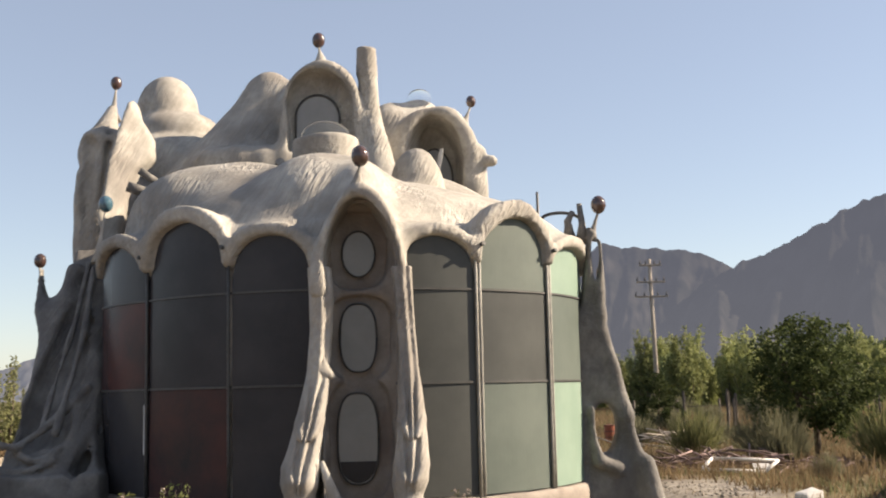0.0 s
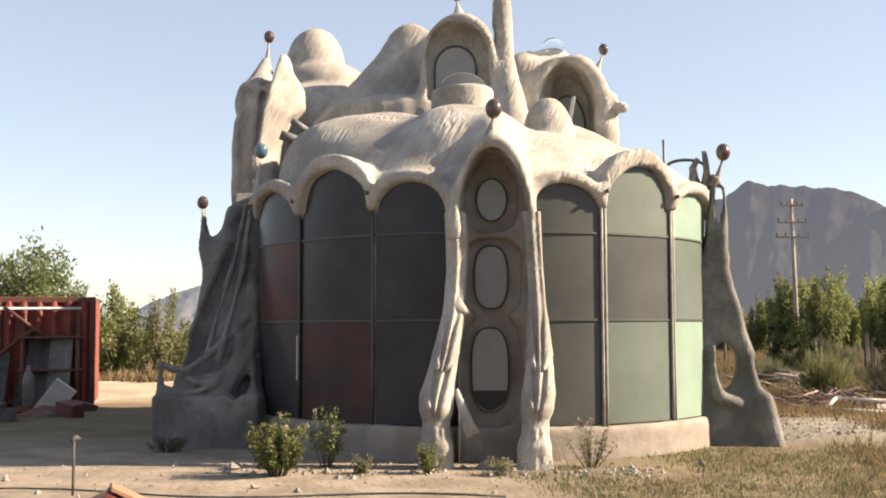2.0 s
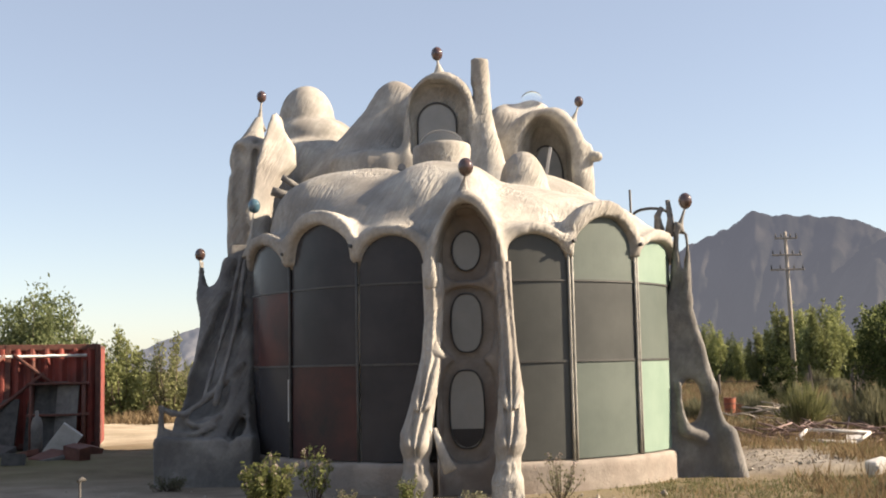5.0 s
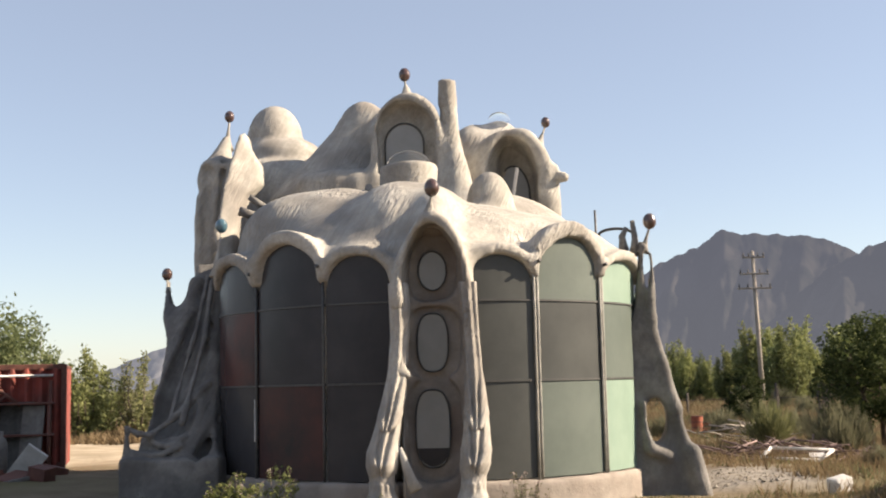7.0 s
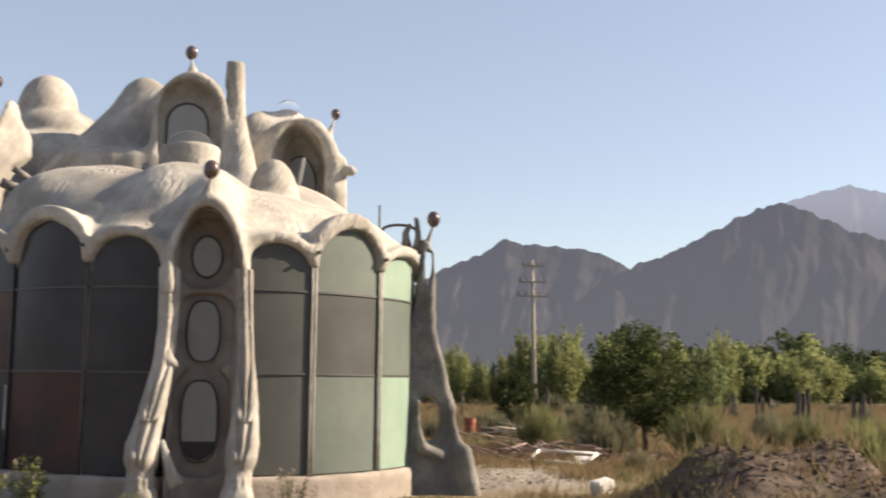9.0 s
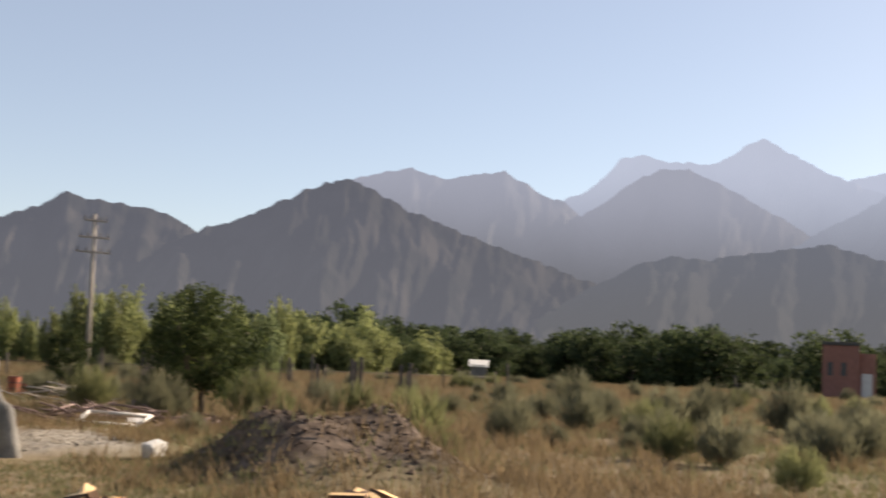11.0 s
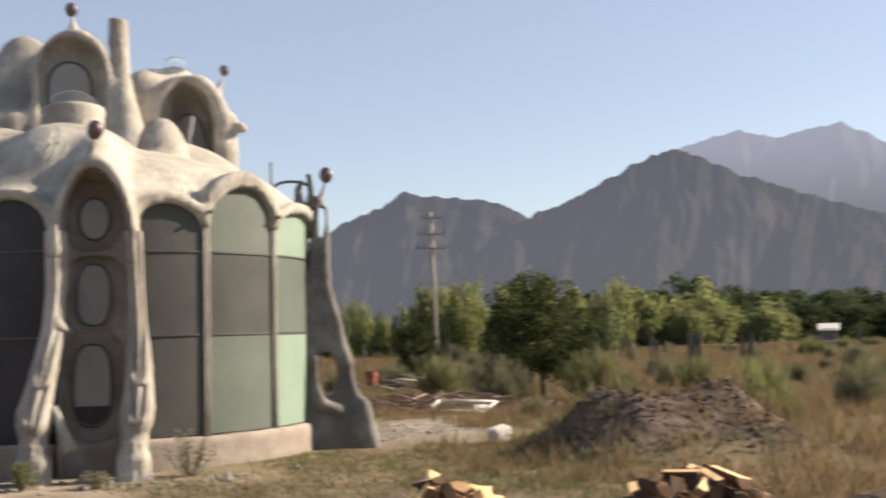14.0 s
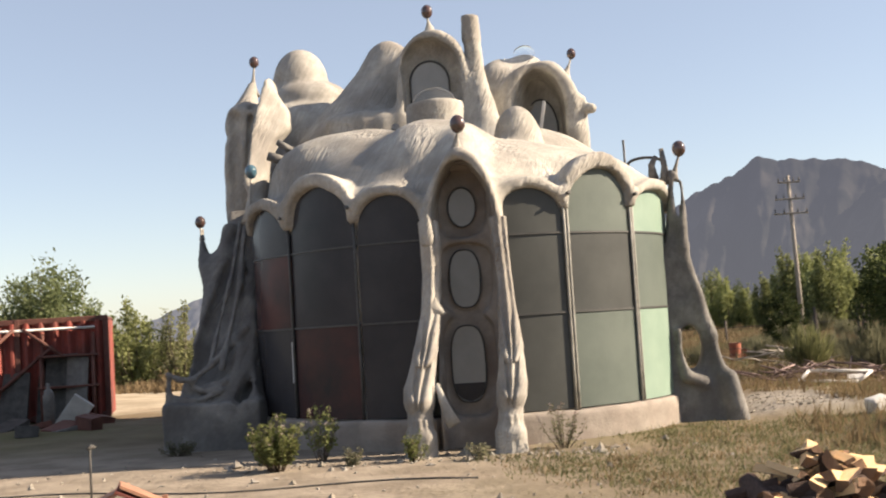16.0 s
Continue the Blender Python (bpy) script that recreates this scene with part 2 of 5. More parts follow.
def comb(m, scale, strength):
    """Combed strokes in patches, laid over a material's fine relief."""
    n, l = m.node_tree.nodes, m.node_tree.links
    bsdf = n["Principled BSDF"]
    under = bsdf.inputs["Normal"].links[0].from_socket
    co = n.new("ShaderNodeTexCoord")
    mp = n.new("ShaderNodeMapping")
    mp.vector_type = "TEXTURE"
    mp.inputs["Rotation"].default_value = Vector((-0.35, -0.5, -0.8)).to_track_quat("Z", "Y").to_euler()
    l.new(co.outputs["Object"], mp.inputs[0])
    mp.inputs["Scale"].default_value = (1 / scale, 1 / scale, 1 / (scale * 0.09))
    wv = n.new("ShaderNodeTexNoise")
    wv.inputs["Scale"].default_value, wv.inputs["Detail"].default_value, wv.inputs["Distortion"].default_value = 1.0, 3, 0.6
    l.new(mp.outputs[0], wv.inputs[0])
    nz = n.new("ShaderNodeTexNoise")
    nz.inputs["Scale"].default_value = 0.9
    l.new(co.outputs["Object"], nz.inputs[0])
    mr = n.new("ShaderNodeMapRange")
    mr.inputs[1].default_value, mr.inputs[2].default_value = 0.40, 0.62
    mr.inputs[4].default_value = strength
    l.new(nz.outputs["Fac"], mr.inputs[0])
    bp = n.new("ShaderNodeBump")
    bp.inputs["Distance"].default_value = 0.14
    l.new(mr.outputs[0], bp.inputs["Strength"])
    l.new(wv.outputs["Fac"], bp.inputs["Height"])
    l.new(under, bp.inputs["Normal"])
    l.new(bp.outputs[0], bsdf.inputs["Normal"])
    # paler and darker strokes along the combing
    old = bsdf.inputs["Base Color"].links[0].from_socket
    ra = n.new("ShaderNodeMapRange")
    ra.inputs[1].default_value, ra.inputs[2].default_value = 0.35, 0.65
    ra.inputs[3].default_value, ra.inputs[4].default_value = 0.90, 1.08
    l.new(wv.outputs["Fac"], ra.inputs[0])
    hs = n.new("ShaderNodeHueSaturation")
    l.new(ra.outputs[0], hs.inputs["Value"])
    l.new(old, hs.inputs["Color"])
    l.new(hs.outputs[0], bsdf.inputs["Base Color"])


comb(STUCCO, 16, 0.6)
comb(GREY, 12, 0.5)


# ---- helpers of this scene ----
def mesh_of(name, verts, faces, smooth=False):
    me = bpy.data.meshes.new(name)
    me.from_pydata(verts if isinstance(verts, list) else verts.tolist(), [], faces if isinstance(faces, list) else faces.tolist())
    me.update()
    if smooth:
        me.polygons.foreach_set("use_smooth", [True] * len(me.polygons))
    return me


def part(name, data, material, parent=None, label=""):
    """One mesh object, under a thing or a part."""
    if isinstance(data, bmesh.types.BMesh):
        me = bpy.data.meshes.new(name)
        data.to_mesh(me)
        data.free()
    else:
        me = data
    if material and not me.materials:
        me.materials.append(material)
    ob = new(name, me)
    ob.parent = parent
    return tagged(ob, label)


def thing(name, label, category, group="", kind="", at=(0, 0, 0), turn=0.0):
    ob = new(name)
    ob.empty_display_size = 0.2
    ob.matrix_basis = pose(*at, 0, 0, turn)
    return tagged(ob, label, category, group, kind)


def box(sx, sy, sz, at=(0, 0, 0), bevel=0.0, rot=None, bm=None):
    own = bm or bmesh.new()
    m = Matrix.Translation(at) @ (rot or Matrix()) @ Matrix.Diagonal((sx, sy, sz, 1))
    made = bmesh.ops.create_cube(own, size=1, matrix=m)["verts"]
    if bevel:
        edges = list({e for v in made for e in v.link_edges})
        bmesh.ops.bevel(own, geom=edges, offset=bevel, segments=2, affect="EDGES", profile=0.6)
    return own


def rod(points, radii, sides=8, bm=None):
    """A tapered tube along points."""
    own = bm or bmesh.new()
    pts = [Vector(p) for p in points]
    rings = []
    for i, p in enumerate(pts):
        way = (pts[min(i + 1, len(pts) - 1)] - pts[max(i - 1, 0)]).normalized()
        q = way.to_track_quat("Z", "Y")
        r = radii[i] if isinstance(radii, (list, tuple)) else radii
        rings.append([own.verts.new(p + q @ Vector((r * math.cos(6.28318 * k / sides), r * math.sin(6.28318 * k / sides), 0))) for k in range(sides)])
    for a, b in zip(rings, rings[1:]):
        for k in range(sides):
            f = own.faces.new((a[k], a[(k + 1) % sides], b[(k + 1) % sides], b[k]))
            f.smooth = True
    own.faces.new(rings[0][::-1])
    own.faces.new(rings[-1])
    return own


def ball(r, at, squash=1.0):
    bm = bmesh.new()
    bmesh.ops.create_uvsphere(bm, u_segments=20, v_segments=14, radius=r, matrix=Matrix.Translation(at) @ Matrix.Diagonal((1, 1, squash, 1)))
    for f in bm.faces:
        f.smooth = True
    return bm


# Distance fields, for the moulded cement
class Field:
    def __init__(self, lo, hi, h):
        self.lo, self.h = np.array(lo, np.float32), h
        self.n = np.ceil((np.array(hi) - lo) / h).astype(int) + 1
        self.v = np.full(self.n, 1.0, np.float32)

    def block(self, lo, hi):
        a = np.clip(np.floor((np.array(lo) - self.lo) / self.h).astype(int), 0, self.n)
        b = np.clip(np.ceil((np.array(hi) - self.lo) / self.h).astype(int) + 1, 0, self.n)
        s = tuple(slice(i, j) for i, j in zip(a, b))
        x, y, z = (self.lo[k] + self.h * np.arange(a[k], b[k], dtype=np.float32) for k in range(3))
        return s, x[:, None, None], y[None, :, None], z[None, None, :]

    def add(self, f, lo, hi, k=0.15):
        s, x, y, z = self.block(np.array(lo) - k - 0.1, np.array(hi) + k + 0.1)
        d, v = f(x, y, z), self.v[s]
        w = np.maximum(k - np.abs(v - d), 0) / k
        self.v[s] = np.minimum(v, d) - w * w * k * 0.25
        return self

    def cut(self, f, lo, hi, k=0.08):
        s, x, y, z = self.block(np.array(lo) - k - 0.1, np.array(hi) + k + 0.1)
        d, v = -f(x, y, z), self.v[s]
        w = np.maximum(k - np.abs(v - d), 0) / k
        self.v[s] = np.maximum(v, d) + w * w * k * 0.25
        return self

    def warp(self, amount, scale):
        s, x, y, z = self.block(self.lo, self.lo + self.h * self.n)
        w = np.sin(x * scale + 1.3 * np.sin(z * scale * 0.7)) * np.sin(y * scale * 1.1 + 0.7) + np.sin(z * scale * 1.2 + 0.9 * np.sin(y * scale * 0.8)) * np.sin((x - y) * scale * 0.6 + 2)
        self.v += (amount * w).astype(np.float32)
        return self

    def mesh(self, name):
        v = self.v
        v[0], v[-1], v[:, 0], v[:, -1], v[:, :, 0], v[:, :, -1] = (1.0,) * 6
        ins = v < 0
        cells = np.zeros(np.array(v.shape) - 1, np.uint8)
        sh = cells.shape
        corner = [(i, j, k) for i in (0, 1) for j in (0, 1) for k in (0, 1)]
        for i, j, k in corner:
            cells += ins[i:i + sh[0], j:j + sh[1], k:k + sh[2]]
        act = np.argwhere((cells > 0) & (cells < 8))
        index = np.full(sh, -1, np.int32)
        index[tuple(act.T)] = np.arange(len(act))
        total, count = np.zeros((len(act), 3)), np.zeros(len(act))
        for c in corner:
            for ax in range(3):
                if c[ax]:
                    continue
                e = list(c)
                e[ax] = 1
                va, vb = v[tuple((act + c).T)], v[tuple((act + e).T)]
                hit = (va < 0) != (vb < 0)
                f = np.where(hit, va / np.where(hit, va - vb, 1), 0)
                p = np.tile(np.array(c, float), (len(act), 1))
                p[:, ax] += f
                total += p * hit[:, None]
                count += hit
        verts = self.lo + self.h * (act + total / count[:, None])
        faces = []
        for ax in range(3):
            u, w = (ax + 1) % 3, (ax + 2) % 3
            a = np.take(ins, range(v.shape[ax] - 1), ax)
            b = np.take(ins, range(1, v.shape[ax]), ax)
            for flip, hits in ((False, a & ~b), (True, ~a & b)):
                at = np.argwhere(hits)
                at = at[(at[:, u] > 0) & (at[:, w] > 0)]
                eu, ew = np.eye(3, dtype=int)[u], np.eye(3, dtype=int)[w]
                q = np.stack([index[tuple((at - du * eu - dw * ew).T)] for du, dw in ((1, 1), (0, 1), (0, 0), (1, 0))], 1)
                faces.append(q[:, ::-1] if flip else q)
        faces = np.concatenate(faces)
        faces = faces[(faces >= 0).all(1)]
        return mesh_of(name, verts, faces, True)


def ellipsoid(c, r):
    def f(x, y, z):
        q = np.sqrt(((x - c[0]) / r[0]) ** 2 + ((y - c[1]) / r[1]) ** 2 + ((z - c[2]) / r[2]) ** 2)
        g = np.sqrt(((x - c[0]) / r[0] ** 2) ** 2 + ((y - c[1]) / r[1] ** 2) ** 2 + ((z - c[2]) / r[2] ** 2) ** 2) + 1e-6
        return q * (q - 1) / g
    return f, np.array(c) - r, np.array(c) + r


def capsule(a, b, ra, rb):
    a, b = np.array(a, float), np.array(b, float)
    ab = b - a

    def f(x, y, z):
        t = np.clip(((x - a[0]) * ab[0] + (y - a[1]) * ab[1] + (z - a[2]) * ab[2]) / (ab @ ab), 0, 1)
        return np.sqrt((x - a[0] - t * ab[0]) ** 2 + (y - a[1] - t * ab[1]) ** 2 + (z - a[2] - t * ab[2]) ** 2) - (ra + t * (rb - ra))
    r = max(ra, rb)
    return f, np.minimum(a, b) - r, np.maximum(a, b) + r


def slab(lo, hi, r):
    """A box with rounded edges."""
    c, h = (np.array(lo) + hi) / 2, (np.array(hi) - lo) / 2 - r

    def f(x, y, z):
        qx, qy, qz = np.abs(x - c[0]) - h[0], np.abs(y - c[1]) - h[1], np.abs(z - c[2]) - h[2]
        return np.sqrt(np.maximum(qx, 0) ** 2 + np.maximum(qy, 0) ** 2 + np.maximum(qz, 0) ** 2) + np.minimum(np.maximum(np.maximum(qx, qy), qz), 0) - r
    return f, lo, hi


def drum(c, radius, z0, z1, r):
    def f(x, y, z):
        q = np.sqrt((x - c[0]) ** 2 + (y - c[1]) ** 2) - radius + r
        w = np.abs(z - (z0 + z1) / 2) - (z1 - z0) / 2 + r
        return np.sqrt(np.maximum(q, 0) ** 2 + np.maximum(w, 0) ** 2) + np.minimum(np.maximum(q, w), 0) - r
    return f, (c[0] - radius, c[1] - radius, z0), (c[0] + radius, c[1] + radius, z1)


def arch(cx, half, z0, spring, apex, y0, y1, power=2.0, r=0.05):
    """A solid with an arched front, run from y0 to y1."""
    def f(x, y, z):
        up = np.maximum(z - spring, 0) / (apex - spring)
        q = (np.abs((x - cx) / half) ** power + up ** power) ** (1 / power)
        d = np.maximum((q - 1) * min(half, apex - spring), z0 - z)
        w = np.abs(y - (y0 + y1) / 2) - (y1 - y0) / 2
        return np.sqrt(np.maximum(d + r, 0) ** 2 + np.maximum(w + r, 0) ** 2) + np.minimum(np.maximum(d, w) + r, 0) - r
    return f, (cx - half, y0, z0), (cx + half, y1, apex)


def sheet(points, centre, thick, r=0.03, slant=0.0):
    """An upright sheet with the outline points in (x, z), its middle at y = centre(z)."""
    p = np.array(points, float)

    def f(x, y, z):
        d = np.full(np.broadcast_shapes(x.shape, z.shape), 1e9, np.float32)
        s = np.ones_like(d)
        for a, b in zip(np.roll(p, 1, 0), p):
            e = b - a
            wx, wz = x - a[0], z - a[1]
            t = np.clip((wx * e[0] + wz * e[1]) / (e @ e), 0, 1)
            d = np.minimum(d, (wx - t * e[0]) ** 2 + (wz - t * e[1]) ** 2)
            c1, c2, c3 = z + 0 * x >= a[1], z + 0 * x < b[1], e[0] * wz > e[1] * wx
            s = np.where((c1 & c2 & c3) | (~c1 & ~c2 & ~c3), -s, s)
        d = np.sqrt(d) * s
        w = np.abs(y - centre(z) - slant * (x - p[:, 0].mean())) * (0.85 if slant == 0 else 0.7) - (thick(z) if callable(thick) else thick)
        return np.sqrt(np.maximum(d + r, 0) ** 2 + np.maximum(w + r, 0) ** 2) + np.minimum(np.maximum(d, w) + r, 0) - r
    zs = np.linspace(p[:, 1].min(), p[:, 1].max(), 30)
    ys = centre(zs)
    t = 0.9
    return f, (p[:, 0].min(), ys.min() - t, p[:, 1].min()), (p[:, 0].max(), ys.max() + t, p[:, 1].max())


# ---- the house ----
CX, CY, CR = 0.27, 19.85, 3.58
BAYS = ((-78, -52.9), (-52.4, -27.2), (-26.7, -8.2), (8.4, 26.8), (27.2, 48.6), (49.1, 74.5))
TOPS = (3.98, 4.16, 3.88, 3.84, 4.15, 3.86)
SPRING = (3.45, 3.42, 3.35, 3.33, 3.42, 3.38)
house = thing("house", "sculpted cream cement house with scalloped glass drum front", "house")


def on_drum(deg, r, z):
    # the last bay on the left swings out of the round
    r += 0.28 * min(1.0, max(0.0, (-53 - deg) / 23))
    return Vector((CX + r * math.sin(radians(deg)), CY - r * math.cos(radians(deg)), z))


def scallop(i, r0, r1, grow, below):
    """The arched band over bay i, on the drum."""
    a, b = BAYS[i]
    mid, half = radians((a + b) / 2), radians((b - a) / 2) * CR

    def f(x, y, z):
        ang = np.arctan2(x - CX, CY - y)
        s = (ang - mid) * CR
        q = np.sqrt((s / half) ** 2 + (np.maximum(z - SPRING[i], 0) / (TOPS[i] - SPRING[i])) ** 2)
        d = (q - 1) * min(half, TOPS[i] - SPRING[i])
        rad = np.sqrt((x - CX) ** 2 + (y - CY) ** 2) - 0.28 * np.clip((-53 - np.degrees(ang)) / 23, 0, 1)
        w = np.abs(rad - (r0 + r1) / 2) - (r1 - r0) / 2 * (0.62 + 0.38 * np.clip((z - SPRING[i]) / 0.35, 0, 1))
        g = grow * (0.12 + 0.88 * np.clip((z - SPRING[i] + 0.1) / (TOPS[i] - SPRING[i]), 0, 1))
        ring = np.maximum(np.abs(d - g / 2) - g / 2, below - z)
        rr = 0.03
        return np.sqrt(np.maximum(ring + rr, 0) ** 2 + np.maximum(w + rr, 0) ** 2) + np.minimum(np.maximum(ring, w) + rr, 0) - rr
    p, q = on_drum(a, CR, 0), on_drum(b, CR, 0)
    m = on_drum((a + b) / 2, CR, 0)
    lo = np.min([p, q, m], 0) - 0.45
    hi = np.max([p, q, m], 0) + 0.45
    lo[2], hi[2] = below - 0.1, TOPS[i] + grow + 0.1
    return f, lo, hi


shell = Field((-5.3, 15.3, -0.5), (4.6, 28.2, 8.4), 0.055)
# drum behind the glass, the skirt roof over it, and the mass of the upper floor
shell.add(*drum((CX, CY), 3.50, -0.4, 4.05, 0.1))
shell.add(*ellipsoid((0.0, 19.9, 3.98), (3.12, 3.35, 1.15)), k=0.25)
shell.add(*ellipsoid((-1.35, 19.7, 4.25), (1.75, 1.9, 1.10)), k=0.3)
shell.add(*slab((-3.12, 18.3, 3.4), (-0.3, 21.4, 5.22), 0.8), k=0.35)
shell.add(*ellipsoid((-0.15, 18.5, 4.35), (1.1, 1.7, 0.98)), k=0.3)
shell.add(*ellipsoid((0.35, 18.2, 4.3), (0.5, 1.7, 0.86)), k=0.25)
shell.add(*ellipsoid((2.1, 18.9, 4.0), (1.25, 1.5, 0.66)), k=0.3)
shell.add(*ellipsoid((-0.9, 23.9, 4.2), (3.6, 3.2, 2.15)), k=0.3)
shell.add(*ellipsoid((0.9, 22.3, 4.4), (2.3, 2.2, 1.35)), k=0.3)
shell.add(*slab((-4.2, 21.6, -0.4), (3.2, 27.8, 4.2), 0.5), k=0.3)
for i in range(6):
    shell.add(*scallop(i, 3.36, 3.705, 0.21 if i in (1, 4) else 0.18, SPRING[i] + 0.15), k=0.12)
# hill with its fluted foot, and the dormer
shell.add(*capsule((-1.34, 23.1, 7.50), (-1.72, 23.0, 5.5), 0.40, 1.60), k=0.3)
shell.add(*capsule((-1.30, 23.1, 7.30), (-0.5, 22.6, 7.0), 0.45, 0.5), k=0.3)
shell.add(*ellipsoid((-1.65, 22.4, 5.2), (1.15, 1.1, 1.1)), k=0.3)
shell.add(*slab((-2.5, 21.2, 4.7), (-0.85, 22.4, 6.12), 0.25), k=0.3)
for fx, fy, top in ((-2.15, 21.28, 5.8), (-1.75, 21.16, 5.9), (-1.35, 21.12, 5.9), (-0.98, 21.18, 5.95)):
    shell.add(*capsule((fx, fy, 4.9), (fx + 0.05, fy + 0.25, top), 0.20, 0.14), k=0.2)
shell.add(*arch(-0.31, 0.68, 5.0, 6.85, 7.66, 21.25, 23.6, 2.1, 0.12), k=0.22)
shell.cut(*arch(-0.32, 0.57, 6.0, 6.82, 7.50, 20.4, 21.62, 2.1, 0.06), k=0.06)
# chimney column foot and the bulb
shell.add(*capsule((0.72, 21.2, 5.2), (0.54, 21.55, 6.9), 0.36, 0.17), k=0.2)
shell.add(*ellipsoid((1.27, 19.9, 5.1), (0.44, 0.5, 0.68)), k=0.2)
# unseen block added at the back to throw the house's shadow on the container
shell.add(*slab((-4.1, 23.4, 3.0), (2.0, 28.0, 5.9), 0.5), k=0.3)
# right wing with its deep arch
shell.add(*ellipsoid((1.35, 24.9, 5.4), (1.25, 1.6, 2.25)), k=0.3)
shell.add(*ellipsoid((1.65, 24.6, 6.9), (0.55, 0.6, 0.85)), k=0.3)
shell.add(*arch(1.83, 0.86, 4.6, 6.2, 7.34, 23.2, 25.5, 2.2, 0.15), k=0.25)
shell.add(*slab((2.40, 23.3, 4.6), (2.82, 24.4, 6.55), 0.12), k=0.15)
shell.add(*capsule((2.6, 23.5, 6.32), (2.9, 23.3, 6.22), 0.11, 0.10), k=0.06)
shell.cut(*arch(1.80, 0.55, 5.3, 6.15, 7.12, 22.4, 24.3, 2.0, 0.05), k=0.1)
shell.add(*ellipsoid((0.95, 24.4, 6.6), (0.6, 0.9, 1.02)), k=0.3)
# dome on the left, its collar, and the saddle before it
shell.add(*ellipsoid((-3.50, 24.6, 7.50), (0.60, 0.72, 0.76)), k=0.15)
shell.add(*drum((-3.50, 24.6), 0.56, 6.6, 7.55, 0.2), k=0.15)
shell.add(*ellipsoid((-3.36, 24.6, 6.98), (1.02, 1.05, 0.56)), k=0.10)
shell.add(*ellipsoid((-3.30, 24.5, 6.5), (1.25, 1.2, 0.55)), k=0.12)
shell.add(*slab((-4.2, 23.0, 3.0), (-2.3, 26.0, 6.7), 0.5), k=0.3)
# tower on the left, with a deep groove between its two horns
shell.add(*slab((-4.47, 21.0, 2.6), (-3.62, 23.2, 5.75), 0.18), k=0.12)
shell.add(*slab((-4.41, 21.05, 5.4), (-3.62, 23.0, 6.42), 0.22), k=0.10)
shell.add(*capsule((-4.16, 21.55, 6.0), (-4.02, 21.9, 6.92), 0.34, 0.11), k=0.2)
shell.add(*sheet([(-3.66, 4.3), (-3.78, 4.7), (-3.75, 5.5), (-3.65, 6.28), (-3.58, 6.84), (-3.47, 6.90), (-3.36, 6.60), (-3.15, 6.25), (-3.12, 5.85), (-3.36, 5.55), (-3.45, 5.1), (-3.46, 4.6), (-3.52, 4.3)], lambda z: 19.75 + 0.46 * np.maximum(z - 3.6, 0), 0.20, 0.07, 0.9), k=0.15)
shell.add(*capsule((-3.62, 20.0, 4.4), (-3.56, 19.15, 3.75), 0.14, 0.07), k=0.12)
shell.cut(*capsule((-4.26, 20.90, 4.2), (-4.22, 21.04, 6.15), 0.13, 0.15), k=0.05)
shell.cut(*capsule((-3.95, 20.88, 4.5), (-3.88, 21.2, 6.55), 0.12, 0.08), k=0.05)
# hood over the bay, its recess, and the ridges between the oval windows
shell.add(*arch(0.35, 0.61, -0.2, 3.15, 4.50, 15.75, 17.6, 1.8, 0.12), k=0.14)
shell.cut(*arch(0.36, 0.46, -0.3, 3.35, 4.24, 15.0, 16.66, 1.9, 0.08), k=0.08)
shell.cut(*slab((-0.75, 15.0, -0.4), (-0.10, 16.9, 3.02), 0.06), k=0.08)
shell.cut(*slab((0.83, 15.0, -0.4), (1.35, 16.9, 3.02), 0.06), k=0.08)
shell.warp(0.018, 2.6).warp(0.008, 7.0)
part("cement_shell", shell.mesh("cement_shell"), STUCCO, house)

# brown lining of the bay, with a niche for each oval window
bay = Field((-0.4, 15.8, -0.4), (1.1, 17.0, 4.5), 0.035)
bay.add(*arch(0.36, 0.50, -0.3, 3.35, 4.30, 15.98, 16.85, 1.9, 0.04), k=0.05)
for cz, half, high, deep in ((3.66, 0.37, 0.50, 16.54), (2.54, 0.41, 0.52, 16.53), (1.22, 0.41, 0.76, 16.53)):
    bay.cut(lambda x, y, z, cz=cz, half=half, high=high, deep=deep: np.maximum(((np.abs((x - 0.34) / half) ** 3.4 + np.abs((z - cz) / high) ** 3.4) ** (1 / 3.4) - 1) * half, y - deep), (-0.1, 15.9, cz - high), (0.8, 16.55, cz + high), k=0.10)
bay.cut(*arch(0.36, 0.44, -0.3, 3.35, 4.18, 15.0, 16.36, 1.9, 0.10), k=0.10)
bay.warp(0.008, 6)
part("bay_wall", bay.mesh("bay_wall"), BROWN, house, "brown cement bay wall with rounded niches")

plinth = Field((-4.0, 15.9, -0.6), (4.2, 19.9, 0.6), 0.05)
plinth.add(*drum((CX, CY), 3.68, -0.5, 0.46, 0.05))
plinth.add(lambda x, y, z: np.maximum(np.maximum(np.sqrt((x - CX) ** 2 + (y - CY) ** 2) - 0.28 * np.clip((-53 - np.degrees(np.arctan2(x - CX, CY - y))) / 23, 0, 1) - 3.68, np.abs(z + 0.02) - 0.48), y - 19.2), (-3.9, 17.0, -0.5), (-2.3, 19.3, 0.5), k=0.04)
plinth.cut(*slab((-0.2, 15.5, -0.6), (0.9, 16.4, 0.7), 0.05))
plinth.warp(0.008, 5.0)
part("plinth", plinth.mesh("plinth"), PLINTH, house, "pinkish cement plinth under the glass")


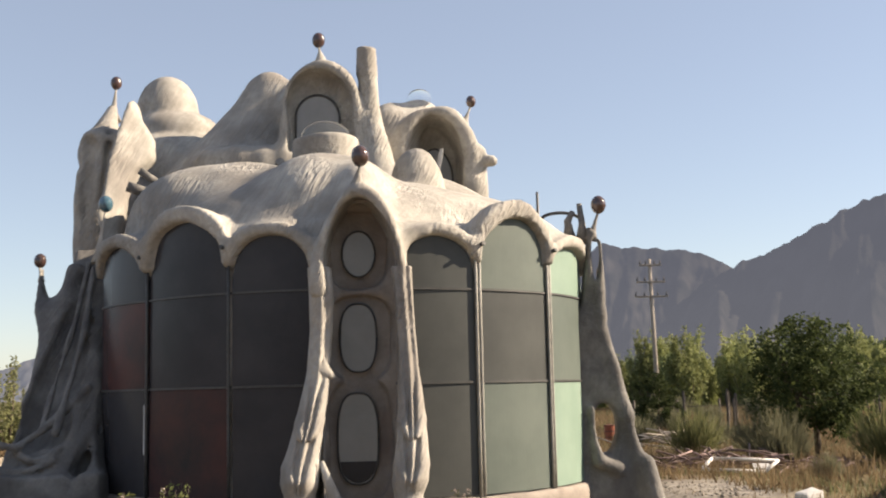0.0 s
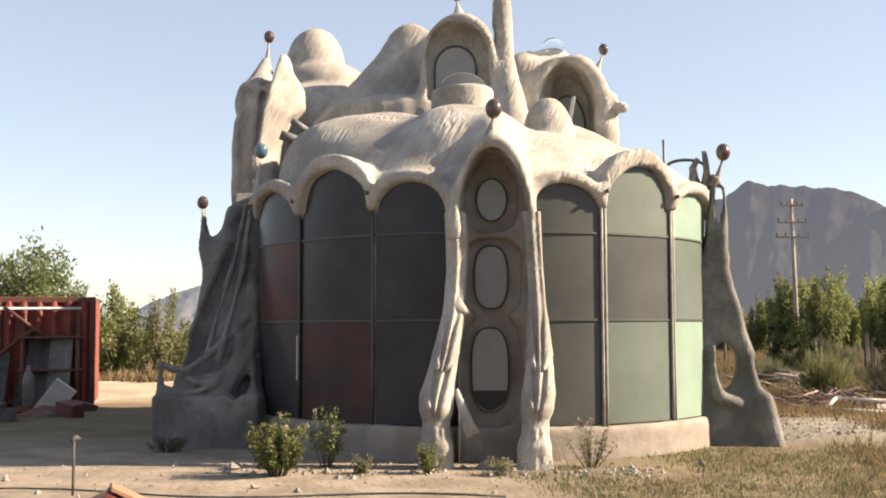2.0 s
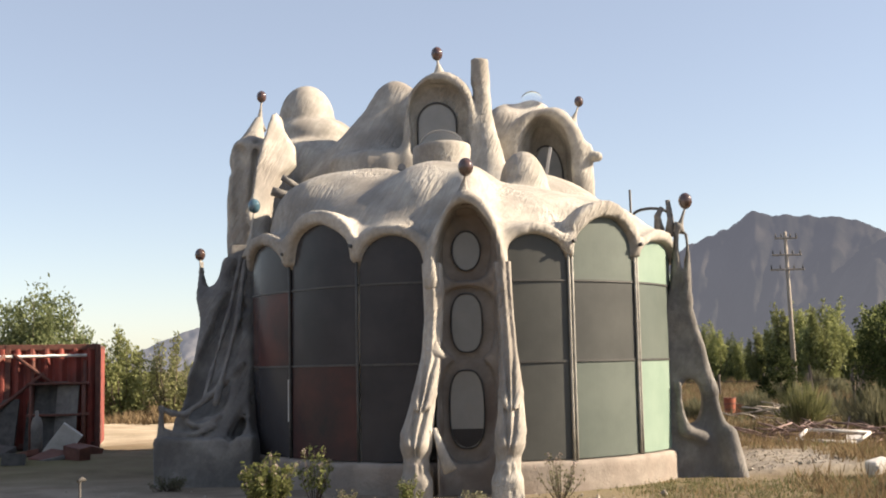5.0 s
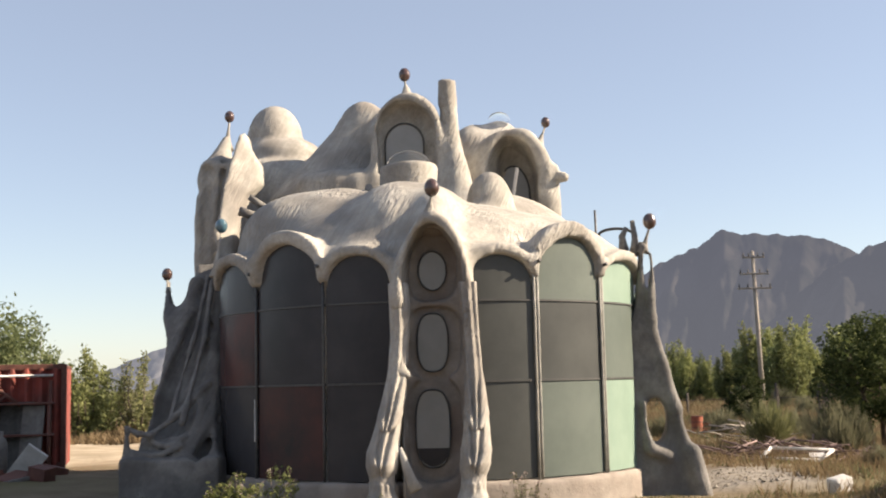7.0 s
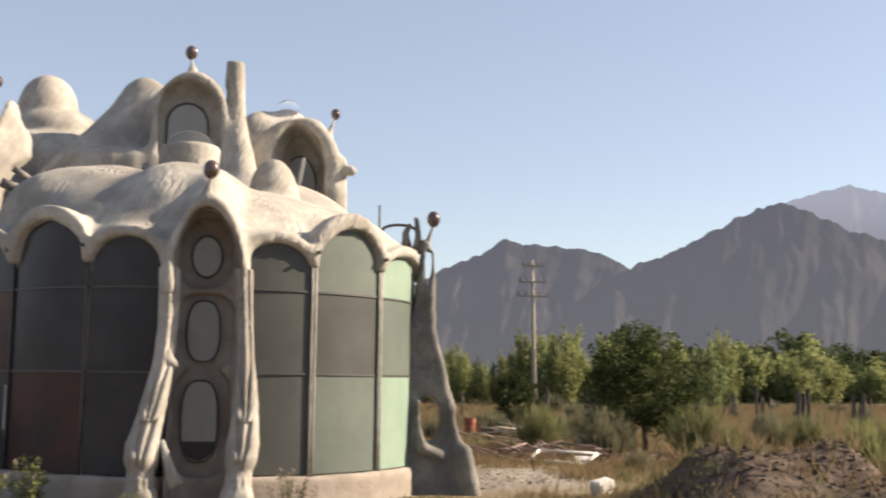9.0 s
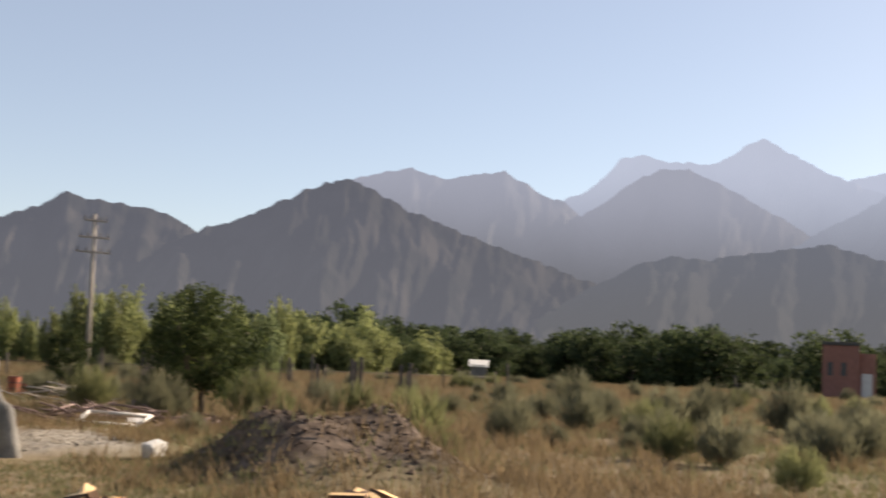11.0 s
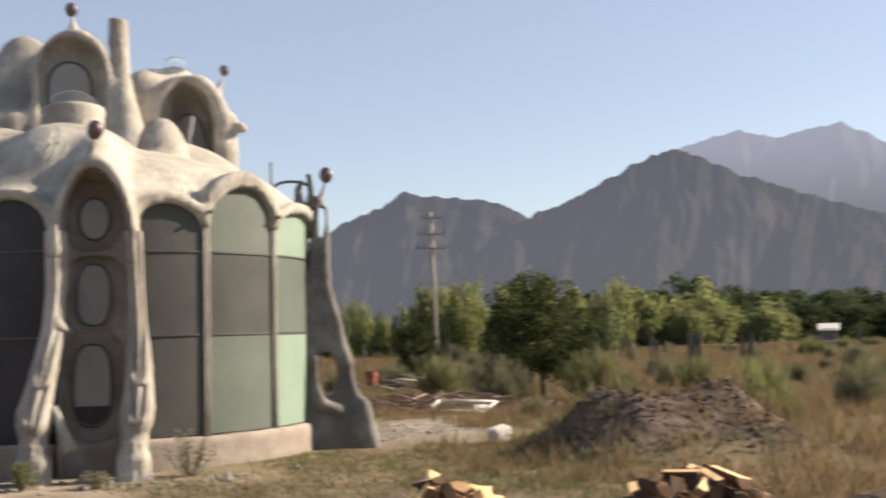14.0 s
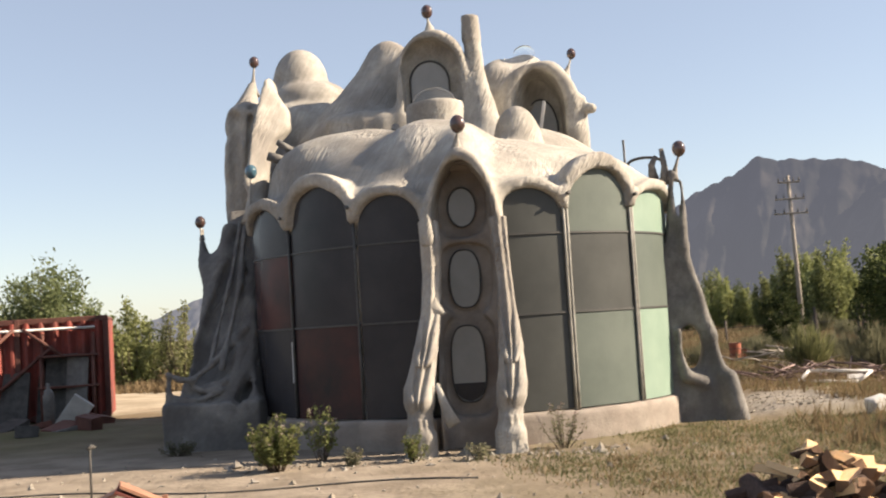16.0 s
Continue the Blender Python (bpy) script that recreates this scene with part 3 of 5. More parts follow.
def curved(a, b, r, z0, z1, thick, steps, arch_top=None):
    """A plate bent round the drum; arch_top gives its spring line."""
    bm = bmesh.new()
    cols = []
    for k in range(steps + 1):
        u = k / steps
        top = z1 if arch_top is None else arch_top + (z1 - arch_top) * math.sqrt(max(0.0, 1 - (2 * u - 1) ** 2))
        d = a + (b - a) * u
        cols.append([bm.verts.new(on_drum(d, rr, z)) for rr, z in ((r, z0), (r, max(top, z0 + 0.01)), (r - thick, max(top, z0 + 0.01)), (r - thick, z0))])
    for p, q in zip(cols, cols[1:]):
        for i in range(4):
            bm.faces.new((p[i], q[i], q[(i + 1) % 4], p[(i + 1) % 4]))
    bm.faces.new(cols[0][::-1])
    bm.faces.new(cols[-1])
    bmesh.ops.recalc_face_normals(bm, faces=bm.faces)
    return bm


ROWS_Z = (0.46, 1.93, 3.15)
for i, (a, b) in enumerate(BAYS):
    for row in range(3):
        if (i, row) in ((0, 1), (1, 0)):
            m = PANE_RED_REFLECT
        elif i < 3:
            m = PANE_DARK
        elif i == 3:
            m = PANE_GREY
        elif i == 4:
            m = (PANE_GREEN, PANE_GREY, PANE_GREEN)[row]
        else:
            m = (PANE_PALE, PANE_GREEN, PANE_PALE)[row]
        bm = curved(a + 0.4, b - 0.4, CR, ROWS_Z[row] + 0.015, TOPS[i] if row == 2 else ROWS_Z[row + 1] - 0.015, 0.05, 18, SPRING[i] if row == 2 else None)
        part("window_pane", bm, m, house)
    for z in ROWS_Z[1:]:
        part("glazing_bar", curved(a, b, CR + 0.02, z - 0.014, z + 0.014, 0.07, 8), FRAME, house)
for d in (-52.6, -26.9, 27.0, 48.85):
    bm = bmesh.new()
    for off, rr in ((-0.45, 0.022), (0.45, 0.022)) if d > 0 else ((0.0, 0.022),):
        rod([on_drum(d + off, CR + 0.03, z) for z in (0.44, 1.2, 2.0, 2.8, 3.68)], rr, 8, bm)
    part("mullion", bm, FRAME_PALE if d > 0 else FRAME, house)


def oval(cx, cz, rx, rz, power=2.0):
    """An oval pane in a thin dark ring, in the bay."""
    y = 16.49
    ring = [(cx + rx * math.copysign(abs(math.cos(q)) ** (2 / power), math.cos(q)), cz + rz * math.copysign(abs(math.sin(q)) ** (2 / power), math.sin(q))) for q in (6.28318 * k / 40 for k in range(40))]
    bm = bmesh.new()
    front = [bm.verts.new((x, y, z)) for x, z in ring]
    back = [bm.verts.new((x, y + 0.08, z)) for x, z in ring]
    bm.faces.new(front)
    for k in range(40):
        bm.faces.new((front[k], back[k], back[(k + 1) % 40], front[(k + 1) % 40]))
    bmesh.ops.recalc_face_normals(bm, faces=bm.faces)
    pane = part("oval_window", bm, PANE_OVAL, house, "oval grey glass set in moulded cement")
    part("window_frame", rod([(x, y - 0.01, z) for x, z in ring + ring[:1]], 0.014, 6), FRAME, pane)
    return pane


oval(0.335, 3.62, 0.215, 0.30)
oval(0.32, 2.53, 0.235, 0.44, 2.6)
low = oval(0.30, 1.24, 0.26, 0.58, 2.8)
# dark reflection low in the oval, added as a thin dark sheet
bm = bmesh.new()
arc = [(0.30 + 0.235 * math.cos(q), 0.95 + 0.27 * math.sin(q)) for q in (math.pi + math.pi * k / 16 for k in range(17))]
front, back = [bm.verts.new((x, 16.48, z)) for x, z in arc], [bm.verts.new((x, 16.486, z)) for x, z in arc]
bm.faces.new(front)
for k in range(17):
    bm.faces.new((front[k], back[k], back[(k + 1) % 17], front[(k + 1) % 17]))
bmesh.ops.recalc_face_normals(bm, faces=bm.faces)
part("dark_reflection", bm, PANE_DARK, low, "dark sheet painted as the reflection low in the oval glass")
bar = curved(-53.2, -52.8, CR + 0.05, 1.05, 1.72, 0.02, 1)
part("pale_strip", bar, WHITE, house, "pale strip on the mullion")

# windows of the dormer and of the right wing
for cx, half, z0, spring, apex, y, name in ((-0.37, 0.385, 6.12, 6.68, 7.09, 21.58, "dormer_window"), (1.86, 0.36, 5.35, 6.0, 6.66, 24.24, "wing_window")):
    pts = [(cx - half, z0)] + [(cx - half * math.cos(q), spring + (apex - spring) * math.sin(q)) for q in (math.pi * k / 20 for k in range(21))] + [(cx + half, z0)]
    bm = bmesh.new()
    front = [bm.verts.new((x, y, z)) for x, z in pts]
    back = [bm.verts.new((x, y + 0.06, z)) for x, z in pts]
    bm.faces.new(front)
    for k in range(len(pts)):
        bm.faces.new((front[k], back[k], back[(k + 1) % len(pts)], front[(k + 1) % len(pts)]))
    bmesh.ops.recalc_face_normals(bm, faces=bm.faces)
    pane = part(name, bm, PANE_OVAL, house, "arched grey glass window")
    part("window_frame", rod([(x, y - 0.01, z) for x, z in pts], 0.022, 6), FRAME, pane)
part("open_casement", box(0.07, 0.4, 0.78, (1.84, 23.0, 5.98), 0.01, Matrix.Rotation(0.18, 4, "Y")), WHITE, house, "pale casement standing ajar")

# skylight pod with its bubble, the bubble of the right wing
pod = Field((-0.9, 18.7, 4.7), (0.6, 20.3, 6.0), 0.045)
pod.add(*drum((-0.17, 19.5), 0.52, 4.8, 5.83, 0.05)).warp(0.01, 5)
part("skylight_curb", pod.mesh("skylight_curb"), STUCCO, house)
part("skylight_bubble", ball(0.40, (-0.17, 19.5, 5.83), 0.72), BUBBLE, house, "clear plastic skylight bubble")
part("skylight_bubble", ball(0.24, (1.58, 24.3, 7.72), 0.8), BUBBLE, house, "clear plastic skylight bubble")

stack = Field((0.1, 21.0, 6.2), (1.0, 22.1, 8.2), 0.035)
stack.add(*capsule((0.56, 21.5, 6.3), (0.51, 21.5, 7.7), 0.20, 0.165), k=0.05)
stack.add(*drum((0.505, 21.5), 0.178, 7.4, 7.92, 0.02), k=0.05)
stack.cut(*drum((0.505, 21.5), 0.12, 7.75, 8.1, 0.01), k=0.02)
stack.warp(0.006, 9)
part("chimney", stack.mesh("chimney"), STUCCO, house, "round cement chimney pipe")


def finial(foot, neck, top, r, base_r, material=BALL, squash=1.22):
    """A thin spike, swept up from the cement, with a glazed ball on it."""
    foot, neck, top = Vector(foot), Vector(neck), Vector(top)
    pts = [foot.lerp(neck, 0.0), foot.lerp(neck, 0.5), neck, neck.lerp(top, 0.5), top]
    spike = part("finial", rod(pts, [base_r, base_r * 0.5, base_r * 0.26, 0.022, 0.02], 10), STUCCO, house)
    part("ball", ball(r, top + Vector((0, 0, r * 0.8)), squash), material, spike, "glazed ball")


finial((-0.29, 21.5, 7.50), (-0.31, 21.5, 7.78), (-0.34, 21.5, 7.98), 0.115, 0.26)
finial((2.40, 24.0, 6.80), (2.48, 24.0, 7.20), (2.60, 24.0, 7.50), 0.10, 0.26)
finial((-4.04, 21.95, 6.75), (-4.01, 22.0, 7.05), (-3.98, 22.0, 7.36), 0.10, 0.17)
finial((0.34, 15.98, 4.34), (0.34, 15.96, 4.55), (0.375, 15.92, 4.72), 0.115, 0.20)
finial((-3.68, 19.55, 3.9), (-3.66, 19.6, 4.35), (-3.61, 19.62, 4.76), 0.11, 0.14, BALL_BLUE)


# draped piers either side of the bay
def pier(points):
    """A pier like a gathered curtain: upright strands above, hanging folds in two tiers below, a shoe at the foot. Points: x, y, z, half width."""
    pts = np.array(points)
    order = pts[::-1]
    lo, hi = pts[:, :3].min(0) - 0.42, pts[:, :3].max(0) + 0.42
    lo[2], hi[2] = -0.35, 3.5
    fld = Field(lo, hi, 0.02)

    def cloth(x, y, z):
        cx, cy, r = (np.interp(z, order[:, 2], order[:, k]).astype(np.float32) for k in (0, 1, 3))
        u = (x - cx) / r
        v = (y - cy) / (r * 0.95)
        d = (np.sqrt(u * u + v * v) - 1) * r * 0.85
        uu = np.clip(np.abs(u), 0, 1)
        # two tiers of nested hanging folds that close towards the hem, upright strands over them
        zz = z - 0.20 * uu ** 2
        upper = zz > 1.24
        hem = np.where(upper, 1.24, 0.72)
        high = np.clip((zz - hem) / np.where(upper, 0.80, 0.52), 0, 1)
        fold = uu / (0.34 + 0.66 * high ** 0.8)
        lip = np.clip((fold - 0.72) / 0.2, 0, 1)
        ridge = (1 - lip) * (0.5 + 0.5 * np.cos(fold * 8.4)) + lip
        strand = 0.5 + 0.5 * np.cos(u * 7.6 + 0.5 * np.sin(z * 2.2))
        w = np.clip((zz - 1.75) / 0.25, 0, 1)
        roll = 0.030 * np.exp(-((zz - hem - 0.05) / 0.07) ** 2) * (1 - w) * (1 - 0.7 * uu ** 2)
        deep = np.clip((z - 0.60) / 0.10, 0, 1) * (0.058 - 0.026 * w) * (1 - 0.35 * uu ** 2)
        return np.maximum(d - deep * ((1 - w) * ridge + w * strand - 0.6) - roll, np.maximum(z - 3.4, -0.3 - z))

    fld.add(cloth, lo + 0.05, hi - 0.05, k=0.02)
    fx, fy = points[-1][0], points[-1][1]
    fld.add(*slab((fx - 0.22, fy - 0.24, -0.3), (fx + 0.22, fy + 0.33, 0.40), 0.15), k=0.08)
    for k in range(5):
        a = radians(-70 + 35 * k)
        fld.add(*capsule((fx + 0.21 * math.sin(a), fy - 0.23 * math.cos(a), -0.1), (fx + 0.14 * math.sin(a), fy - 0.16 * math.cos(a), 0.50), 0.05, 0.03), k=0.03)
    fld.warp(0.004, 8.0)
    return part("pier", fld.mesh("pier"), STUCCO, house, "cement pier moulded like a draped curtain")


pier([(-0.15, 15.98, 3.4, 0.15), (-0.13, 15.90, 2.98, 0.155), (-0.135, 15.88, 2.6, 0.14), (-0.19, 15.78, 1.95, 0.14), (-0.27, 15.68, 1.5, 0.16), (-0.335, 15.62, 1.2, 0.18), (-0.385, 15.58, 0.95, 0.21), (-0.40, 15.55, 0.78, 0.215), (-0.40, 15.55, 0.62, 0.18), (-0.40, 15.52, 0.2, 0.19)])
pier([(0.88, 15.98, 3.4, 0.13), (0.90, 15.90, 2.98, 0.12), (0.915, 15.88, 2.6, 0.115), (0.945, 15.78, 1.95, 0.13), (0.96, 15.68, 1.5, 0.16), (0.955, 15.62, 1.2, 0.175), (0.945, 15.58, 0.95, 0.20), (0.925, 15.55, 0.78, 0.205), (0.90, 15.55, 0.62, 0.175), (0.885, 15.52, 0.2, 0.19)])
bm = rod([(-0.13, 15.5, 1.02), (-0.06, 15.45, 0.80), (0.02, 15.42, 0.56), (0.09, 15.40, 0.42)], [0.03, 0.055, 0.085, 0.10], 10)
for q in bm.verts:
    q.co.y = 15.44 + (q.co.y - 15.44) * 0.4
part("cement_tongue", bm, STUCCO, house)
thorn = Field((-0.5, 15.4, 1.6), (0.2, 16.2, 2.4), 0.03)
thorn.add(*capsule((-0.17, 15.76, 2.10), (0.03, 15.76, 2.02), 0.10, 0.022), k=0.05)
thorn.add(*capsule((-0.17, 15.77, 2.35), (-0.05, 15.76, 2.05), 0.06, 0.05), k=0.08)
part("cement_thorn", thorn.mesh("cement_thorn"), STUCCO, house)

# right buttress: a leaning sheet with an eye through it
butt = Field((2.9, 17.7, -0.5), (5.2, 19.5, 4.9), 0.035)
butt.add(*sheet([(3.45, -0.3), (4.78, -0.3), (4.70, 0.3), (4.52, 0.8), (4.34, 1.25), (4.14, 1.95), (3.99, 2.6), (3.93, 3.2), (3.99, 3.9), (3.92, 4.2), (3.80, 4.25), (3.74, 3.6), (3.62, 3.0), (3.45, 2.5)], lambda z: 18.7 + 0 * z, lambda z: 0.13 + 0.10 * np.clip(1 - z, 0, 1), 0.06), k=0.1)
for a, b in (((4.62, 18.55, -0.1), (4.28, 18.6, 1.4)), ((4.28, 18.6, 1.4), (3.96, 18.62, 2.9)), ((3.96, 18.62, 2.9), (3.95, 18.62, 4.0))):
    butt.add(*capsule(a, b, 0.09, 0.06), k=0.1)
butt.add(*capsule((4.66, 18.45, -0.2), (4.55, 18.5, 0.7), 0.18, 0.10), k=0.15)
butt.add(*capsule((3.82, 18.45, 0.75), (3.74, 18.5, 1.5), 0.07, 0.05), k=0.1)
butt.add(*capsule((3.82, 18.45, 0.75), (4.1, 18.5, 0.62), 0.07, 0.08), k=0.1)
butt.cut(*ellipsoid((3.95, 18.7, 1.22), (0.17, 1.2, 0.36)), k=0.06)
butt.cut(*ellipsoid((3.90, 18.7, 3.75), (0.05, 0.9, 0.32)), k=0.05)
butt.warp(0.014, 6)
part("buttress", butt.mesh("buttress"), GREY, house, "grey cement buttress darkened for shade, with an eye-shaped hole")
finial((3.86, 18.7, 4.05), (3.92, 18.68, 4.28), (3.99, 18.66, 4.50), 0.115, 0.12)
part("horn", rod([(3.72, 18.75, 4.0), (3.74, 18.72, 4.3), (3.70, 18.7, 4.62)], [0.10, 0.055, 0.04], 9), GREY, house)
part("horn", rod([(3.55, 18.75, 4.1), (3.52, 18.72, 4.35), (3.60, 18.7, 4.5)], [0.10, 0.06, 0.04], 9), GREY, house)
part("roof_rod", rod([(3.10, 18.9, 4.0), (3.09, 18.9, 4.84)], 0.022, 6), FRAME, house)
part("handrail", rod([(3.14, 18.9, 4.2)] + [(3.44 - 0.30 * math.cos(math.pi * k / 10), 18.9, 4.40 + 0.11 * math.sin(math.pi * k / 10)) for k in range(11)] + [(3.74, 18.9, 4.2)], 0.026, 8), FRAME, house)

# left wing: a hanging sheet with folds, swags and a low wall at its foot
wing = Field((-5.4, 16.9, -0.6), (-2.9, 22.3, 5.4), 0.04)
lean = lambda z: np.minimum(18.33 + 0.74 * np.maximum(z - 0.6, 0), 21.34 + 0 * z)
wing.add(*sheet([(-3.26, -0.4), (-3.32, 0.8), (-3.50, 1.35), (-3.62, 2.5), (-3.78, 3.6), (-3.90, 4.32), (-4.41, 4.32), (-4.36, 3.78), (-4.42, 3.58), (-4.52, 3.46), (-4.63, 3.43), (-4.73, 3.52), (-4.81, 3.72), (-4.87, 4.0), (-4.92, 4.0), (-4.88, 3.6), (-4.80, 3.3), (-4.68, 2.95), (-4.56, 2.5), (-4.52, 2.1), (-4.58, 1.7), (-4.66, 1.35), (-4.70, 1.0), (-4.74, -0.4)], lean, lambda z: 0.32 - 0.24 * np.clip((z - 3.2) / 0.5, 0, 1), 0.05), k=0.1)
# low wall run together with the sheet, its post and the hollow rail at its end
wing.add(*slab((-4.90, 17.84, -0.4), (-3.26, 18.45, 0.80), 0.05), k=0.08)
wing.add(*capsule((-4.82, 18.05, 0.3), (-4.84, 18.05, 1.30), 0.06, 0.045), k=0.08)
along = [(-4.84, 18.05, 1.30), (-4.66, 18.08, 1.20), (-4.48, 18.15, 1.17), (-4.34, 18.3, 1.22)]
for p, q in zip(along, along[1:]):
    wing.add(*capsule(p, q, 0.05, 0.05), k=0.05)
# the long folds
for a, b, ra, rb in (((-3.46, 18.05, 0.0), (-3.66, 19.3, 2.3), 0.15, 0.11), ((-3.66, 19.3, 2.3), (-3.90, 20.6, 3.95), 0.11, 0.12), ((-3.92, 18.0, 0.5), (-3.78, 18.75, 1.6), 0.12, 0.09), ((-3.78, 18.75, 1.6), (-3.78, 19.6, 2.8), 0.09, 0.07), ((-4.50, 18.9, 1.75), (-4.42, 19.8, 2.9), 0.09, 0.09), ((-4.42, 19.8, 2.9), (-4.30, 20.6, 3.9), 0.09, 0.13)):
    wing.add(*capsule(a, b, ra, rb), k=0.14)
# shadowed hollows behind the hanging strips, the long eye and the slit
wing.cut(*capsule((-4.36, 18.50, 1.36), (-4.06, 20.1, 3.45), 0.30, 0.13), k=0.05)
wing.cut(*capsule((-4.06, 18.48, 1.35), (-3.86, 19.75, 3.0), 0.24, 0.10), k=0.04)
wing.cut(*capsule((-4.52, 18.2, 0.98), (-4.62, 18.2, 1.04), 0.10, 0.09), k=0.04)
for y in (17.95, 18.2, 18.45):
    wing.cut(*capsule((-3.62, y, 0.80), (-3.49, y + 0.3, 1.42), 0.125, 0.06), k=0.03)
wing.cut(*capsule((-3.72, 18.85, 1.95), (-3.68, 19.25, 2.6), 0.07, 0.035), k=0.03)
for a, b, ra, rb in (((-3.98, 18.3, 1.35), (-3.86, 19.4, 2.8), 0.05, 0.04), ((-3.86, 19.4, 2.8), (-3.94, 20.3, 3.9), 0.045, 0.05), ((-4.22, 18.5, 1.45), (-4.06, 19.75, 3.1), 0.045, 0.04), ((-4.06, 19.75, 3.1), (-4.06, 20.5, 4.0), 0.04, 0.06)):
    wing.add(*capsule(a, b, ra, rb), k=0.04)
# swags slung from the folds to the rail
for drop, x0, z0, x1, z1 in ((0.10, -3.68, 2.0, -4.52, 1.18), (0.17, -4.56, 1.18, -3.92, 1.12), (0.10, -4.80, 0.90, -3.95, 0.98)):
    prev = None
    for k in range(11):
        u = k / 10
        zz = z0 + (z1 - z0) * u - 4 * drop * u * (1 - u)
        p = (x0 + (x1 - x0) * u, 17.88 + 0.72 * max(zz - 0.6, 0), zz)
        if prev:
            wing.add(*capsule(prev, p, 0.055, 0.055), k=0.03)
        prev = p
wing.warp(0.012, 5)
part("left_wing", wing.mesh("left_wing"), GREY, house, "grey cement wing darkened for shade, moulded like hanging cloth")
finial((-4.86, 20.66, 3.75), (-4.90, 20.72, 3.93), (-4.91, 20.75, 4.02), 0.10, 0.06)

# short spouts under the roof
for a, b, r in (((-2.75, 19.4, 5.12), (-3.02, 19.25, 5.30), 0.06), ((-2.9, 19.3, 4.95), (-3.20, 19.2, 5.05), 0.085), ((-0.93, 19.5, 5.2), (-0.86, 19.1, 5.40), 0.075)):
    part("water_spout", rod([a, b], [r, r * 0.95], 10), GREY, house)
for i, (a, b) in enumerate(BAYS):
    for d in ((a, b) if i in (1, 4) else ()):
        p = on_drum(d, 3.60, SPRING[i] + 0.30)
        q = on_drum(d, 3.77, SPRING[i] + 0.33)
        part("tie_peg", rod([p, q], 0.03, 6), FRAME, house)


# ---- ground ----
def wave(x, y):
    return 0.05 * np.sin(x * 0.31 + 1.1) * np.sin(y * 0.23) + 0.03 * np.sin(x * 0.9 + y * 0.7) + 0.02 * np.sin(x * 1.9 - y * 1.3)


def ground_z(x, y):
    """Height of the ground: a flat yard that falls a little to the camera, rough pasture beyond."""
    far = np.hypot(x, y - 18)
    z = wave(x, y) * np.clip((far - 5.0) / 8, 0.15, 1)
    pad = np.clip((x - 4.9) / 0.6, 0, 1) * np.clip((y - (18.4 + 0.16 * (x - 5))) / 0.22, 0, 1) * np.clip((8.5 - x) / 1.5, 0, 1) * np.clip((26 - y) / 3, 0, 1)
    z = z + 0.16 * pad
    z = z + 0.95 * np.exp(-(((x - 8.7) / 1.75) ** 4 + ((y - 15.6) / 1.5) ** 2)) * (1 + 0.12 * np.sin(x * 3.1 + y) + 0.08 * np.sin(y * 5 - x * 2))
    return z * np.clip((900 - far) / 700, 0, 1)


def grid(xs, ys):
    x, y = np.meshgrid(xs, ys, indexing="ij")
    v = np.stack([x, y, ground_z(x, y)], -1).reshape(-1, 3)
    i = np.arange((len(xs) - 1) * len(ys)).reshape(len(xs) - 1, len(ys))[:, :-1].ravel()
    return v, np.stack([i, i + len(ys), i + len(ys) + 1, i + 1], 1)


steps = np.concatenate([-np.geomspace(4500, 32, 22), np.arange(-30, 45, 0.3), np.geomspace(46, 4500, 24)])
steps_y = np.concatenate([-np.geomspace(4500, 12, 18), np.arange(-10, 60, 0.3), np.geomspace(61, 4500, 24)])
v, f = grid(steps, steps_y)
ground = part("ground", mesh_of("ground", v, f, True), None)
tagged(ground, "dry tan earth with sparse green and straw-coloured grass", "ground", kind="structure")


